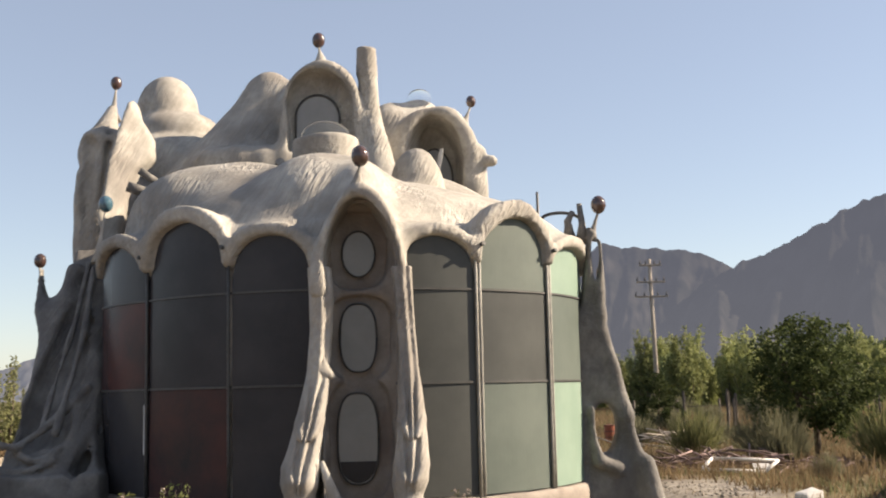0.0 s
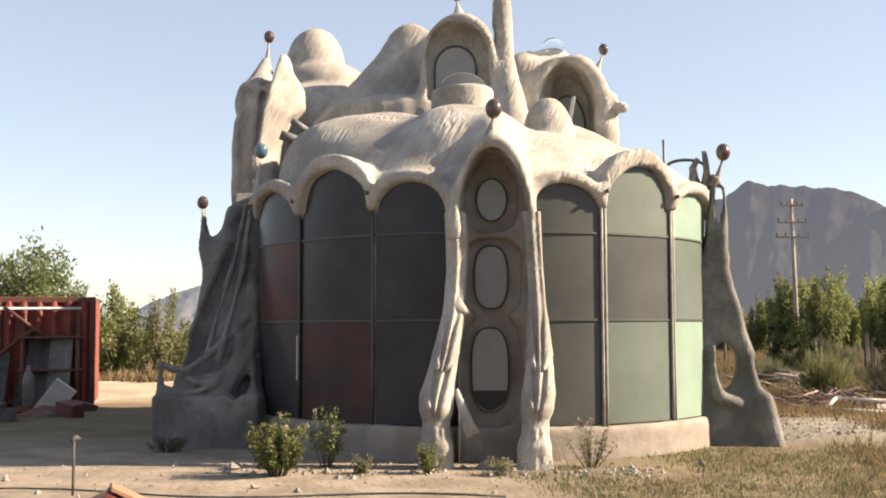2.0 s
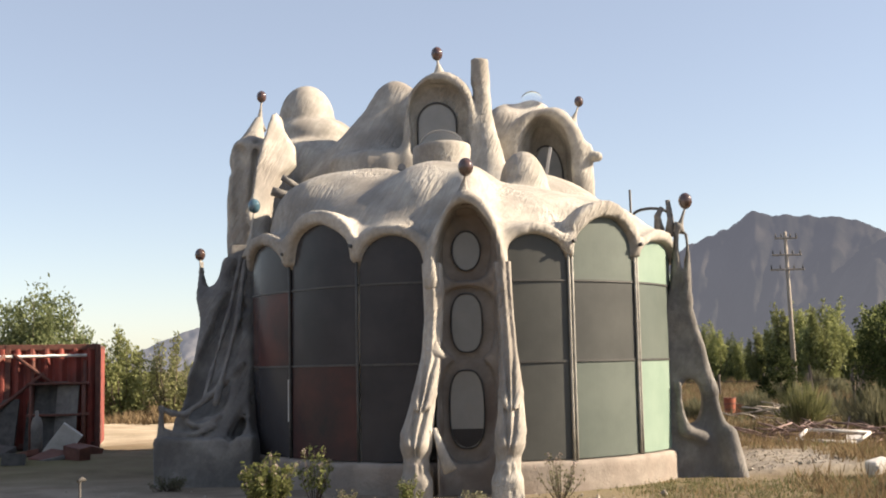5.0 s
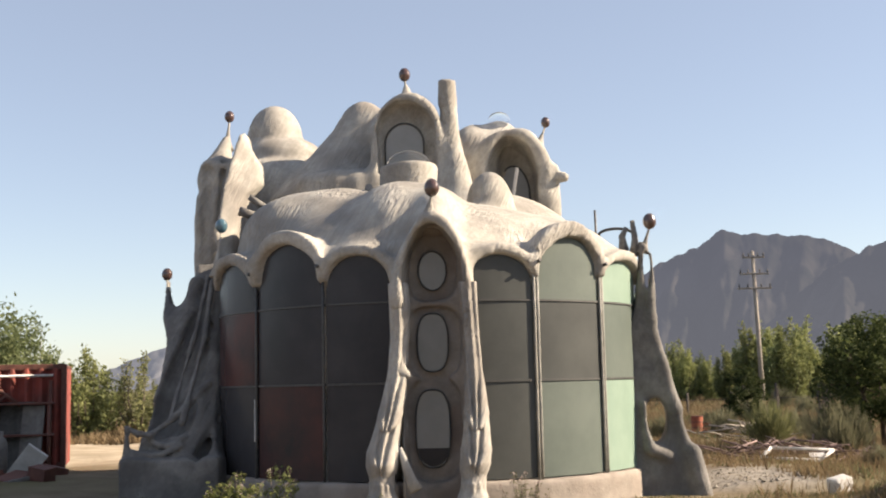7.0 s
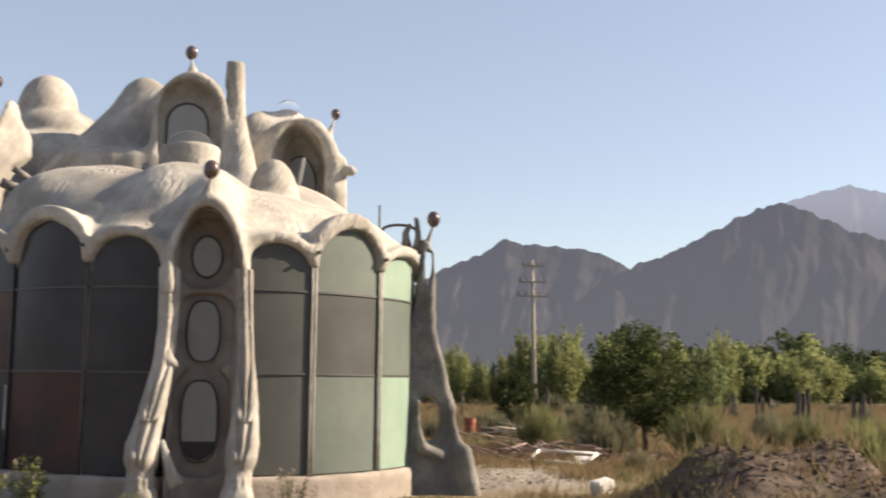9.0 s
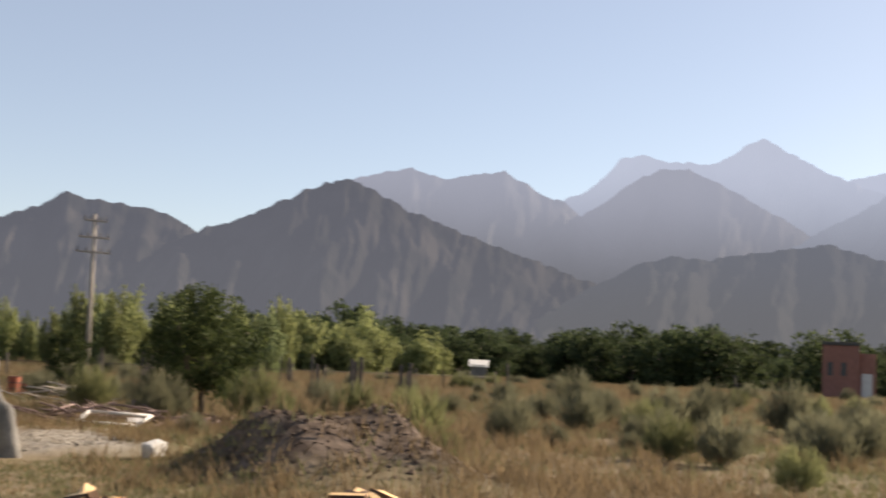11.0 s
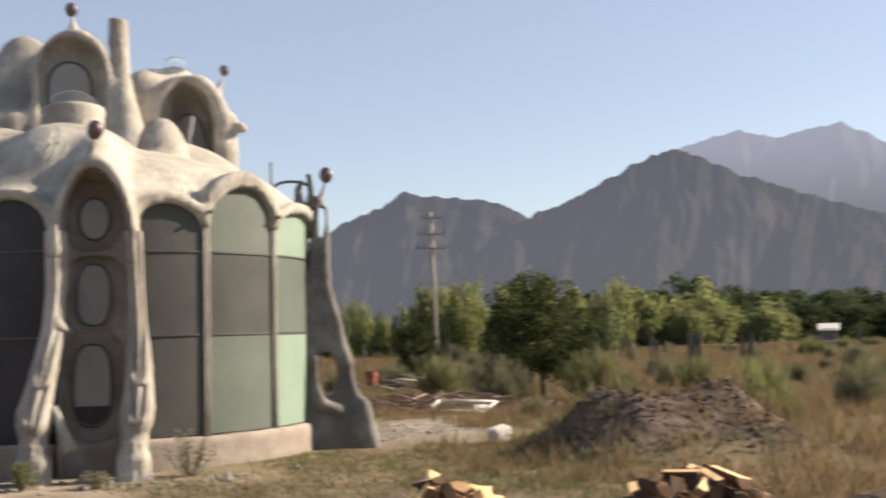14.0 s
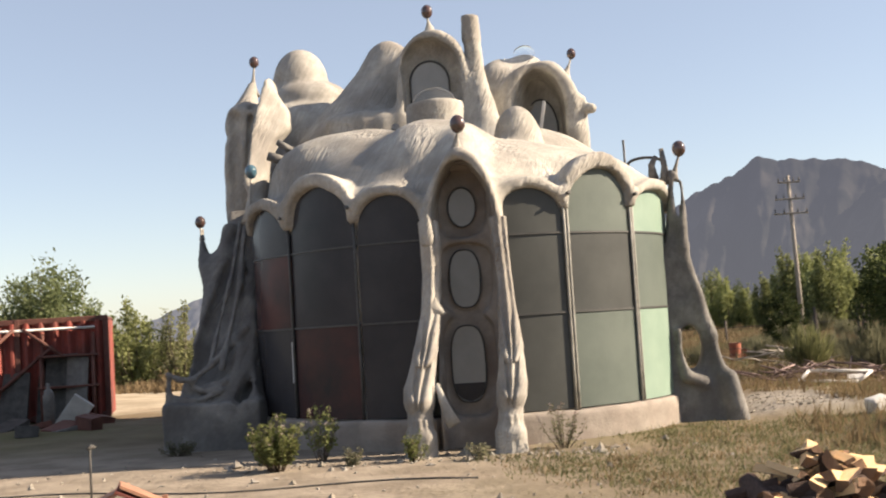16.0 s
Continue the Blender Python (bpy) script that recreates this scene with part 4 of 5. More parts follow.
def ground_material():
    m = SOIL
    t = m.node_tree
    n, l = t.nodes, t.links
    bsdf = n["Principled BSDF"]
    old = bsdf.inputs["Base Color"].links[0].from_socket
    co = n.new("ShaderNodeTexCoord")
    sep = n.new("ShaderNodeSeparateXYZ")
    l.new(co.outputs["Object"], sep.inputs[0])

    def zone(axis, a, b):
        r = n.new("ShaderNodeMapRange")
        r.inputs[1].default_value, r.inputs[2].default_value = a, b
        l.new(sep.outputs[axis], r.inputs[0])
        return r.outputs[0]

    def times(p, q):
        k = n.new("ShaderNodeMath")
        k.operation = "MULTIPLY"
        l.new(p, k.inputs[0])
        l.new(q, k.inputs[1])
        return k.outputs[0]

    def lay(under, colour_a, colour_b, scale, mask):
        nz = n.new("ShaderNodeTexNoise")
        nz.inputs["Scale"].default_value, nz.inputs["Detail"].default_value = scale, 7
        l.new(co.outputs["Object"], nz.inputs[0])
        ra = n.new("ShaderNodeValToRGB")
        ra.color_ramp.elements[0].position, ra.color_ramp.elements[1].position = 0.38, 0.62
        ra.color_ramp.elements[0].color, ra.color_ramp.elements[1].color = (*colour_a, 1), (*colour_b, 1)
        l.new(nz.outputs["Fac"], ra.inputs[0])
        mx = n.new("ShaderNodeMix")
        mx.data_type = "RGBA"
        l.new(mask, mx.inputs[0])
        l.new(under, mx.inputs[6])
        l.new(ra.outputs[0], mx.inputs[7])
        return mx.outputs[2]
    # the sandy yard before the house, the gravel pad, and the trodden earth of the mound
    yard = times(zone(0, 2.6, -0.6), zone(1, 20, 17))
    out = lay(old, (0.20, 0.166, 0.13), (0.295, 0.25, 0.20), 1.4, yard)
    away = zone(1, 24, 46)
    out = lay(out, (0.075, 0.078, 0.036), (0.12, 0.10, 0.055), 0.35, away)
    pad = times(times(zone(0, 4.6, 5.2), zone(0, 7.2, 6.4)), times(zone(1, 18.4, 18.9), zone(1, 22.5, 21.2)))
    out = lay(out, (0.21, 0.19, 0.165), (0.29, 0.265, 0.23), 4, pad)
    # sunlit patch beyond the yard, its brightness put into a paler earth colour
    sunlit_earth = times(times(zone(0, -3.0, -5.0), zone(0, -26, -22)), times(zone(1, 28.5, 30.5), zone(1, 45, 41)))
    out = lay(out, (0.30, 0.245, 0.175), (0.42, 0.35, 0.26), 0.8, sunlit_earth)
    heap = times(times(zone(0, 6.0, 7.0), zone(0, 11.4, 10.4)), times(zone(1, 13.2, 14.4), zone(1, 18.2, 17.0)))
    out = lay(out, (0.06, 0.045, 0.036), (0.125, 0.098, 0.08), 5, heap)
    l.new(out, bsdf.inputs["Base Color"])


ground_material()
ground.data.materials.append(SOIL)

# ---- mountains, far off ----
# camera spot from which the crests' bearings and elevations are taken
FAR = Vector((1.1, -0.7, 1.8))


def ridge(name, label, dist, material, seen_crest, rough, seed, foot=0.0, depth=500.0):
    """A range of hills with its crest fitted to the camera's view (bearing, elevation in degrees), with spurs running
    down to the plain.
    """
    seen_crest = sorted(seen_crest)
    a0, a1 = seen_crest[0][0], seen_crest[-1][0]
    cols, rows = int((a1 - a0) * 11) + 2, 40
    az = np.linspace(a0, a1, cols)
    el = np.interp(az, [p[0] for p in seen_crest], [p[1] for p in seen_crest])
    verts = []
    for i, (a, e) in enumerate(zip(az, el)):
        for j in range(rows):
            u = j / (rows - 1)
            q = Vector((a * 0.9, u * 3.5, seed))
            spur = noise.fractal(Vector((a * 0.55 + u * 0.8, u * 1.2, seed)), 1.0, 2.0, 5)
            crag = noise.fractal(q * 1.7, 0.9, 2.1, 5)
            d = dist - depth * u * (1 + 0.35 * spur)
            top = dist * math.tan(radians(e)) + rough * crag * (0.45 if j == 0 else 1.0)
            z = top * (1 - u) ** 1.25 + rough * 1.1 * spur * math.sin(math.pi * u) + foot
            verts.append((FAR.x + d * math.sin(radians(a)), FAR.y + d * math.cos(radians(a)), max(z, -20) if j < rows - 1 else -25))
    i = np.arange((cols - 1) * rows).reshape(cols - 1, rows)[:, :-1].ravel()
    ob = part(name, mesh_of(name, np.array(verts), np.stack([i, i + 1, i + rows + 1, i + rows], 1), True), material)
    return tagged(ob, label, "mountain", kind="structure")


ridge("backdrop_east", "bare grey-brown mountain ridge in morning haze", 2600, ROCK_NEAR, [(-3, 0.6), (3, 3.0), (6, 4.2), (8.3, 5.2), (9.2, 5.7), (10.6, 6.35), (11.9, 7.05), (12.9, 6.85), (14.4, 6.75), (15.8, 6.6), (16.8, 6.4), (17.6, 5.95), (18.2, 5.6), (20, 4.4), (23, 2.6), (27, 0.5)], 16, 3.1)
ridge("backdrop_slope", "dark mountain slope with shade and morning haze in its colour", 2200, ROCK_NEAR, [(11, 0.4), (14, 2.6), (16.2, 4.6), (18.0, 5.7), (19.8, 6.3), (21.5, 7.15), (23.0, 7.9), (24.2, 8.5), (25.3, 8.7), (26.6, 8.3), (28.5, 7.3), (31, 6.4), (34, 5.4), (38, 4.0), (43, 2.2), (48, 0.6)], 16, 7.7)
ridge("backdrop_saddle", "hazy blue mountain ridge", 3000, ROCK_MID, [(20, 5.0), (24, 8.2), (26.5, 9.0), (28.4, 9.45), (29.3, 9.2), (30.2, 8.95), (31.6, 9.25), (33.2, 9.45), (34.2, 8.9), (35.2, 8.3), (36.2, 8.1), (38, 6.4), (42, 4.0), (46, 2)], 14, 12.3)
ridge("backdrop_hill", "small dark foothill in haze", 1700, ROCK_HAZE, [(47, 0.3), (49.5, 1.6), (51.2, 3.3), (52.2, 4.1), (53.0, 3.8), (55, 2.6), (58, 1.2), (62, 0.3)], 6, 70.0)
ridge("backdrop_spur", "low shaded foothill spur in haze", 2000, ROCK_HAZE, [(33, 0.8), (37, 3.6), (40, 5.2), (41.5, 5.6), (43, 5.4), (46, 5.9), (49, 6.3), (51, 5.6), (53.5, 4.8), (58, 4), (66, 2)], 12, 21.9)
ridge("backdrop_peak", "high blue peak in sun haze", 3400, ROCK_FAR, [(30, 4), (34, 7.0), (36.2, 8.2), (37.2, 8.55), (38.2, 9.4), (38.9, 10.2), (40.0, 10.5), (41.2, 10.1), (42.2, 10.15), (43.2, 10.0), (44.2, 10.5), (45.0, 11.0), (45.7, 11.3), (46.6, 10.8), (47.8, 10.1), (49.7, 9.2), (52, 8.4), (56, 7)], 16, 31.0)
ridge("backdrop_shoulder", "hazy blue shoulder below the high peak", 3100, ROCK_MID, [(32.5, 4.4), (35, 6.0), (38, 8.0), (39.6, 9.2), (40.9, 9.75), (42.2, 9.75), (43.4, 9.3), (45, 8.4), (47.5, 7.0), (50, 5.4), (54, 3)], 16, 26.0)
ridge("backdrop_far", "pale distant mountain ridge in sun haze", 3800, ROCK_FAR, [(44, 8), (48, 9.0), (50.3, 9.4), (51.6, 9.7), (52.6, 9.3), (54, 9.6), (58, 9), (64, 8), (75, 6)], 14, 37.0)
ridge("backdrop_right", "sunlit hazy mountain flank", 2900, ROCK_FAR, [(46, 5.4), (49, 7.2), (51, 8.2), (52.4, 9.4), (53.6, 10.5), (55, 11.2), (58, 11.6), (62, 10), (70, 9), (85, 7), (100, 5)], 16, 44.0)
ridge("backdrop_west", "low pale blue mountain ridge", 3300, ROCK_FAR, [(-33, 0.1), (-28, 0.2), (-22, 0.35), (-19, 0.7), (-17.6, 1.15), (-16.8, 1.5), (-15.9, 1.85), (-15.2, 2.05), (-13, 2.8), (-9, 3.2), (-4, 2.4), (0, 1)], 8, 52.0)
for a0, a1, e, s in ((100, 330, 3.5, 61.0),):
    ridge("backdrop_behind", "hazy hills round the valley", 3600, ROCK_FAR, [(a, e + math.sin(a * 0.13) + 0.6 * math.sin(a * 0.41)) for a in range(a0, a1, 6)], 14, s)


# ---- trees and shrubs ----
def foliage(rng, clumps, leaves, spread, size, upright=1.0):
    """Leaf cards gathered in clumps: arrays of corners and faces."""
    c = np.repeat(np.array([k[:3] for k in clumps]), leaves, 0)
    r = np.repeat(np.array([k[3] for k in clumps]), leaves)
    n = len(c)
    d = rng.normal(size=(n, 3))
    d /= np.linalg.norm(d, axis=1)[:, None]
    p = c + d * (r * rng.uniform(0.25, 1.0, n) ** 0.6)[:, None] * spread
    u = rng.normal(size=(n, 3))
    u[:, 2] *= upright
    u /= np.linalg.norm(u, axis=1)[:, None]
    w = np.cross(u, rng.normal(size=(n, 3)))
    w /= np.linalg.norm(w, axis=1)[:, None] + 1e-9
    s = size * rng.uniform(0.6, 1.3, n)[:, None]
    v = np.stack([p - u * s, p + w * s * 0.45, p + u * s, p - w * s * 0.45], 1).reshape(-1, 3)
    return v, np.arange(4 * n).reshape(-1, 4)


def tree(name, seed, height, width, stem, leaf, clumps, leaves, leaf_size, label, low=0.25, stems=1, group=""):
    rng = np.random.default_rng(seed)
    ob = thing(name, label, "tree" if "tree" in name else "shrub", group)
    tips = []
    bm = bmesh.new()
    for s in range(stems):
        a = rng.uniform(0, 6.28)
        off = Vector((math.cos(a), math.sin(a), 0)) * (0.06 * width if stems > 1 else 0)
        top = off * 4 + Vector((rng.normal() * 0.05 * width, rng.normal() * 0.05 * width, height * 0.78))
        mid = off.lerp(top, 0.5) + Vector((rng.normal() * 0.04 * width, rng.normal() * 0.04 * width, 0))
        rod([off + Vector((0, 0, -0.15)), off.lerp(mid, 0.5), mid, top], [stem, stem * 0.8, stem * 0.55, stem * 0.15], 7, bm)
        for k in range(7):
            u = rng.uniform(low + 0.05, 0.92)
            base = off.lerp(mid, u * 2) if u < 0.5 else mid.lerp(top, u * 2 - 1)
            b = rng.uniform(0, 6.28)
            reach = width * 0.42 * math.sqrt(max(0.1, 1 - ((u - 0.5) / 0.62) ** 2))
            tip = base + Vector((math.cos(b) * reach, math.sin(b) * reach, height * rng.uniform(0.05, 0.22)))
            rod([base, base.lerp(tip, 0.5) + Vector((0, 0, 0.03 * height)), tip], [stem * 0.4, stem * 0.25, stem * 0.08], 5, bm)
            tips += [tip, base.lerp(tip, 0.6)]
    part("trunk", bm, BARK, ob)
    ks = []
    for k in range(clumps):
        if k < len(tips):
            p = tips[k]
            x, y, z = p
        else:
            u = rng.uniform(low, 1.0)
            rad = width * 0.5 * math.sqrt(max(0.02, 1 - ((u - 0.52) / 0.55) ** 2)) * rng.uniform(0.2, 1.05)
            b = rng.uniform(0, 6.28)
            x, y, z = rad * math.cos(b), rad * math.sin(b), u * height * 0.97
        ks.append((x, y, min(z, height * 0.97), width * rng.uniform(0.07, 0.15)))
    v, f = foliage(rng, ks, leaves, 1.0, leaf_size, 3.0 if leaf is LEAF_WILLOW else 1.0)
    part("crown", mesh_of("crown", v, f), leaf, ob)
    return ob


def plume_tree(name, seed, height, width, stems, leaf, leaves, leaf_size, label, group="", low=0.06, point=0.55):
    """A feathery tree: thin stems fanning up from the foot, with small leaves strung loosely along them."""
    rng = np.random.default_rng(seed)
    ob = thing(name, label, "tree", group)
    bm = bmesh.new()
    pts = []
    for k in range(stems):
        a, q = rng.uniform(0, 6.283), math.sqrt(rng.uniform(0, 1))
        h = height * (1 - point * q ** 1.6) * rng.uniform(0.72, 1.0)
        out = np.array((math.cos(a), math.sin(a), 0)) * width * 0.5 * q
        p0, p1, p2 = out * 0.12, out * rng.uniform(0.75, 1.1) + (0, 0, h * 0.5), out * rng.uniform(0.7, 1.05) + (0, 0, h)
        if k < 14:
            rod([Vector(p0) - Vector((0, 0, 0.15)), Vector(p1), Vector(p2)], [0.05, 0.025, 0.006], 5, bm)
        m = leaves // stems
        u = rng.uniform(low, 1.0, m)[:, None]
        c = (1 - u) ** 2 * p0 + 2 * u * (1 - u) * p1 + u * u * p2
        c = c + rng.normal(0, 1, (m, 3)) * width * np.where(u < 0.3, 0.09, 0.035 + 0.055 * (1 - u)) * (1, 1, 0.8)
        pts.append(c)
    part("trunk", bm, BARK, ob)
    p = np.concatenate(pts)
    p[:, 2] = np.maximum(p[:, 2], 0.05)
    n = len(p)
    d = rng.normal(size=(n, 3)) + (0, 0, 1.0)
    d /= np.linalg.norm(d, axis=1)[:, None]
    w = np.cross(d, rng.normal(size=(n, 3)))
    w /= np.linalg.norm(w, axis=1)[:, None] + 1e-9
    e = leaf_size * rng.uniform(0.6, 1.3, n)[:, None]
    v = np.stack([p - d * e, p + w * e * 0.42, p + d * e, p - w * e * 0.42], 1).reshape(-1, 3)
    part("crown", mesh_of("crown", v, np.arange(4 * n).reshape(-1, 4)), leaf, ob)
    return ob


def put(ob, x, y, s=1.0, turn=0.0, dz=0.0):
    """A copy on the ground."""
    c = copy_thing(ob, pose(x, y, float(ground_z(np.array(x), np.array(y))) + dz, 0, 0, turn))
    c.scale = (s, s, s * random.uniform(0.92, 1.1))
    return c


def set_down(ob, x, y, turn=0.0, dz=0.0):
    ob.matrix_basis = pose(x, y, float(ground_z(np.array(x), np.array(y))) + dz, 0, 0, turn)
    return ob


random.seed(5)
set_down(tree("round_tree", 3, 3.35, 2.9, 0.09, LEAF_DARK, 150, 90, 0.06, "dark green bushy young tree in the pasture", 0.22, 2), 10.8, 28.0)
set_down(tree("small_tree", 11, 2.2, 1.75, 0.05, LEAF_DARK, 70, 80, 0.055, "small round dark green tree by the fence", 0.15), 11.1, 43.5)
set_down(plume_tree("valley_tree", 14, 5.9, 4.6, 70, LEAF_MID, 17000, 0.10, "broad dull green tree behind the red container", "", 0.06, 0.28), -18.4, 46.0)
set_down(plume_tree("valley_tree", 15, 4.4, 3.0, 30, LEAF_WILLOW, 7000, 0.09, "thin yellow-green tree beyond the yard"), -14.9, 46.0)
set_down(plume_tree("valley_tree", 16, 4.6, 2.2, 16, LEAF_RABBIT, 2600, 0.08, "sparse half-bare pale tree beyond the yard"), -12.9, 46.0)
set_down(plume_tree("valley_tree", 17, 2.8, 3.6, 30, LEAF_WILLOW, 6000, 0.09, "low yellow-green tree beyond the yard"), -11.2, 48.0)
set_down(plume_tree("valley_tree", 18, 3.0, 3.0, 26, LEAF_MID, 5000, 0.09, "low dull green tree beyond the yard"), -16.6, 49.0)
willows = [plume_tree("willow_tree", 20 + k, (6.2, 5.2, 7.2)[k], (2.7, 3.2, 2.5)[k], 26, (LEAF_WILLOW, LEAF_MID, LEAF_WILLOW)[k], 6500, 0.12, ("yellow-green willow in a row beyond the fence", "darker green willow in a row beyond the fence", "tall yellow-green willow in a row beyond the fence")[k], "willows beyond the fence") for k in range(3)]
for k in range(46):
    a = radians(2.5 + 20.5 * ((k * 0.618034) % 1.0))
    d = random.uniform(86, 108)
    w = willows[(0, 2, 0, 1, 2)[k % 5] if k > 2 else k]
    m = (1.1 + d * math.sin(a), -0.7 + d * math.cos(a))
    if k < 3:
        set_down(w, *m, random.uniform(0, 360))
    else:
        put(w, *m, random.uniform(0.6, 1.15), random.uniform(0, 360))
fars = [tree("far_tree", 40 + k, 5.2, 5.4 + 0.6 * k, 0.16, LEAF_FAR, 60, 40, 0.24, "dark green tree in the far tree line", 0.0, 1, "far tree line") for k in range(4)]
for k in range(190):
    a = radians(20 + 50 * ((k * 0.618034) % 1.0))
    d = random.uniform(118, 190)
    w = fars[k % 4]
    m = (1.1 + d * math.sin(a), -0.7 + d * math.cos(a))
    if k < 4:
        set_down(w, *m, random.uniform(0, 360))
    else:
        put(w, *m, random.uniform(0.7, 1.25), random.uniform(0, 360))
far2 = [plume_tree("far_tree", 50 + k, 5.4, 5.2, 40, LEAF_WILLOW, 5000, 0.20, "yellow-green tree in the far tree line", "far tree line") for k in range(2)]
for k in range(26):
    a = radians(random.uniform(19, 33) if k % 4 else random.uniform(-27, -18.5))
    d = random.uniform(106, 120)
    m = (1.1 + d * math.sin(a), -0.7 + d * math.cos(a))
    if k < 2:
        set_down(far2[k], *m)
    else:
        put(far2[k % 2], *m, random.uniform(0.7, 1.2), random.uniform(0, 360))

random.seed(9)
# sagebrush and rabbitbrush over the pasture
def bush(name, seed, height, width, leaf, label):
    """A round feathery bush: woody stems and many fine upright sprays."""
    rng = np.random.default_rng(seed)
    ob = thing(name, label, "shrub", "brush in the pasture")
    bm = bmesh.new()
    n = 2600
    az, q = rng.uniform(0, 6.283, n), rng.uniform(0, 1, n) ** 0.5
    lump = 1 + 0.33 * np.sin(az * 3 + seed) + 0.14 * np.sin(az * 7 + 2 * seed) * q
    tip = np.stack([np.cos(az) * q * width / 2 * lump, np.sin(az) * q * width / 2 * lump, height * lump * np.sqrt(np.maximum(1 - 0.85 * q * q, 0.05))], 1) * rng.uniform(0.55, 1.05, n)[:, None]
    for k in range(14):
        p = Vector(tip[k]) * 0.8
        rod([Vector((0, 0, -0.05)), p * 0.5 - Vector((0, 0, 0.03)), p], [0.02, 0.012, 0.004], 4, bm)
    tagged(part("stems", bm, BARK, ob), kind="stuff")
    out = tip / np.linalg.norm(tip, axis=1)[:, None]
    out[:, 2] += 0.5
    side = np.cross(out, rng.normal(size=(n, 3)))
    side /= np.linalg.norm(side, axis=1)[:, None]
    length = rng.uniform(0.10, 0.22, n)[:, None]
    w = rng.uniform(0.006, 0.014, n)[:, None]
    v = np.stack([tip - out * length * 0.5 - side * w, tip - out * length * 0.5 + side * w, tip + out * length * 0.5], 1).reshape(-1, 3)
    part("sprays", mesh_of("sprays", v, np.arange(3 * n).reshape(-1, 3)), leaf, ob)
    return ob


sages = [bush("sagebrush", 60 + k, 0.85, 1.2, (LEAF_SAGE, LEAF_RABBIT, LEAF_SAGE)[k], ("grey-green sagebrush in dry grass", "yellow-green rabbitbrush in dry grass", "grey-green sagebrush in dry grass")[k]) for k in range(3)]
spots = [(15.0, 27.5, 1.2, 1), (18.6, 31.5, 0.8, 1), (21.8, 23.6, 1.05, 1), (17.2, 16.1, 0.95, 0), (16.6, 16.9, 0.9, 1), (21.6, 17.7, 1.1, 0), (22.6, 17.2, 0.9, 2), (25.6, 18.5, 1.25, 0), (15.0, 12.2, 0.7, 1), (27.1, 33.7, 1.4, 2), (13.15, 20.8, 1.0, 1), (11.65, 17.24, 0.55, 1), (31.3, 31.3, 1.4, 0), (24.5, 26.0, 1.2, 2), (27.5, 24.0, 1.4, 0), (21.0, 25.5, 1.1, 2)]
for k in range(130):
    a, d = radians(random.uniform(8, 60)), random.uniform(24, 95)
    spots.append((1.1 + d * math.sin(a), -0.7 + d * math.cos(a), random.uniform(0.4, 1.15), (0, 2, 0, 2, 1)[k % 5]))
used = set()
for x, y, s, k in spots:
    if k in used:
        put(sages[k], x, y, s, random.uniform(0, 360))
    else:
        used.add(k)
        set_down(sages[k], x, y)


def herb(name, label, seed, height, width, stems, leaf, leaf_size, head=None, per=16):
    """A clump of upright leafy stems, with seed or flower heads."""
    rng = np.random.default_rng(seed)
    ob = thing(name, label, "shrub")
    pts, tips = [], []
    for k in range(stems):
        a, q = rng.uniform(0, 6.283), rng.uniform(0.1, 1.0) ** 0.6
        h = height * rng.uniform(0.55, 1.0) * (1 - 0.3 * q)
        out = Vector((math.cos(a), math.sin(a), 0)) * width * 0.5 * q
        p = [out * 0.25, out * 0.7 + Vector((0, 0, h * 0.5)), out + Vector((0, 0, h))]
        part("stem", rod(p, [0.008, 0.006, 0.003], 4), BARK, ob)
        for i in range(per):
            u = rng.uniform(0.25, 1.0)
            c = p[0].lerp(p[1], u * 2) if u < 0.5 else p[1].lerp(p[2], u * 2 - 1)
            pts.append((*c, 0.05 + 0.03 * rng.uniform()))
        tips.append((*p[2], 0.035))
    v, f = foliage(rng, pts, 3, 1.0, leaf_size)
    part("leaves", mesh_of("leaves", v, f), leaf, ob)
    if head:
        for t in tips[::2]:
            v, f = foliage(rng, [t], 10, 1.0, 0.018)
            part("flower_head", mesh_of("flower_head", v, f), head, ob, "faded flower head")
    return ob


set_down(herb("flowering_shrub", "yellow-green rabbitbrush with faded flower heads by the wall", 80, 0.85, 0.85, 46, LEAF_YELLOW, 0.035, FLOWER, 22), -2.3, 14.55)
set_down(herb("flowering_shrub", "thin leggy rabbitbrush beside the plinth", 82, 1.05, 0.5, 12, LEAF_YELLOW, 0.032, FLOWER), -1.85, 15.5)
set_down(herb("weed", "pale seeding weed at the foot of the plinth", 83, 0.75, 0.8, 18, LEAF_SAGE, 0.022, FLOWER, 10), 1.62, 15.6)
set_down(herb("weed", "small green weed beside the pier", 84, 0.5, 0.35, 14, LEAF_YELLOW, 0.025), -0.45, 14.95)
set_down(herb("weed", "small pale weed on the path", 85, 0.3, 0.35, 10, LEAF_SAGE, 0.02), 0.42, 14.75)
set_down(herb("weed", "small dry weed beside the plinth", 86, 0.28, 0.3, 12, LEAF_SAGE, 0.02), -1.3, 14.85)
set_down(herb("weed", "low green weed at the foot of the wing", 87, 0.28, 0.7, 20, LEAF_SAGE, 0.02), -4.5, 17.3)


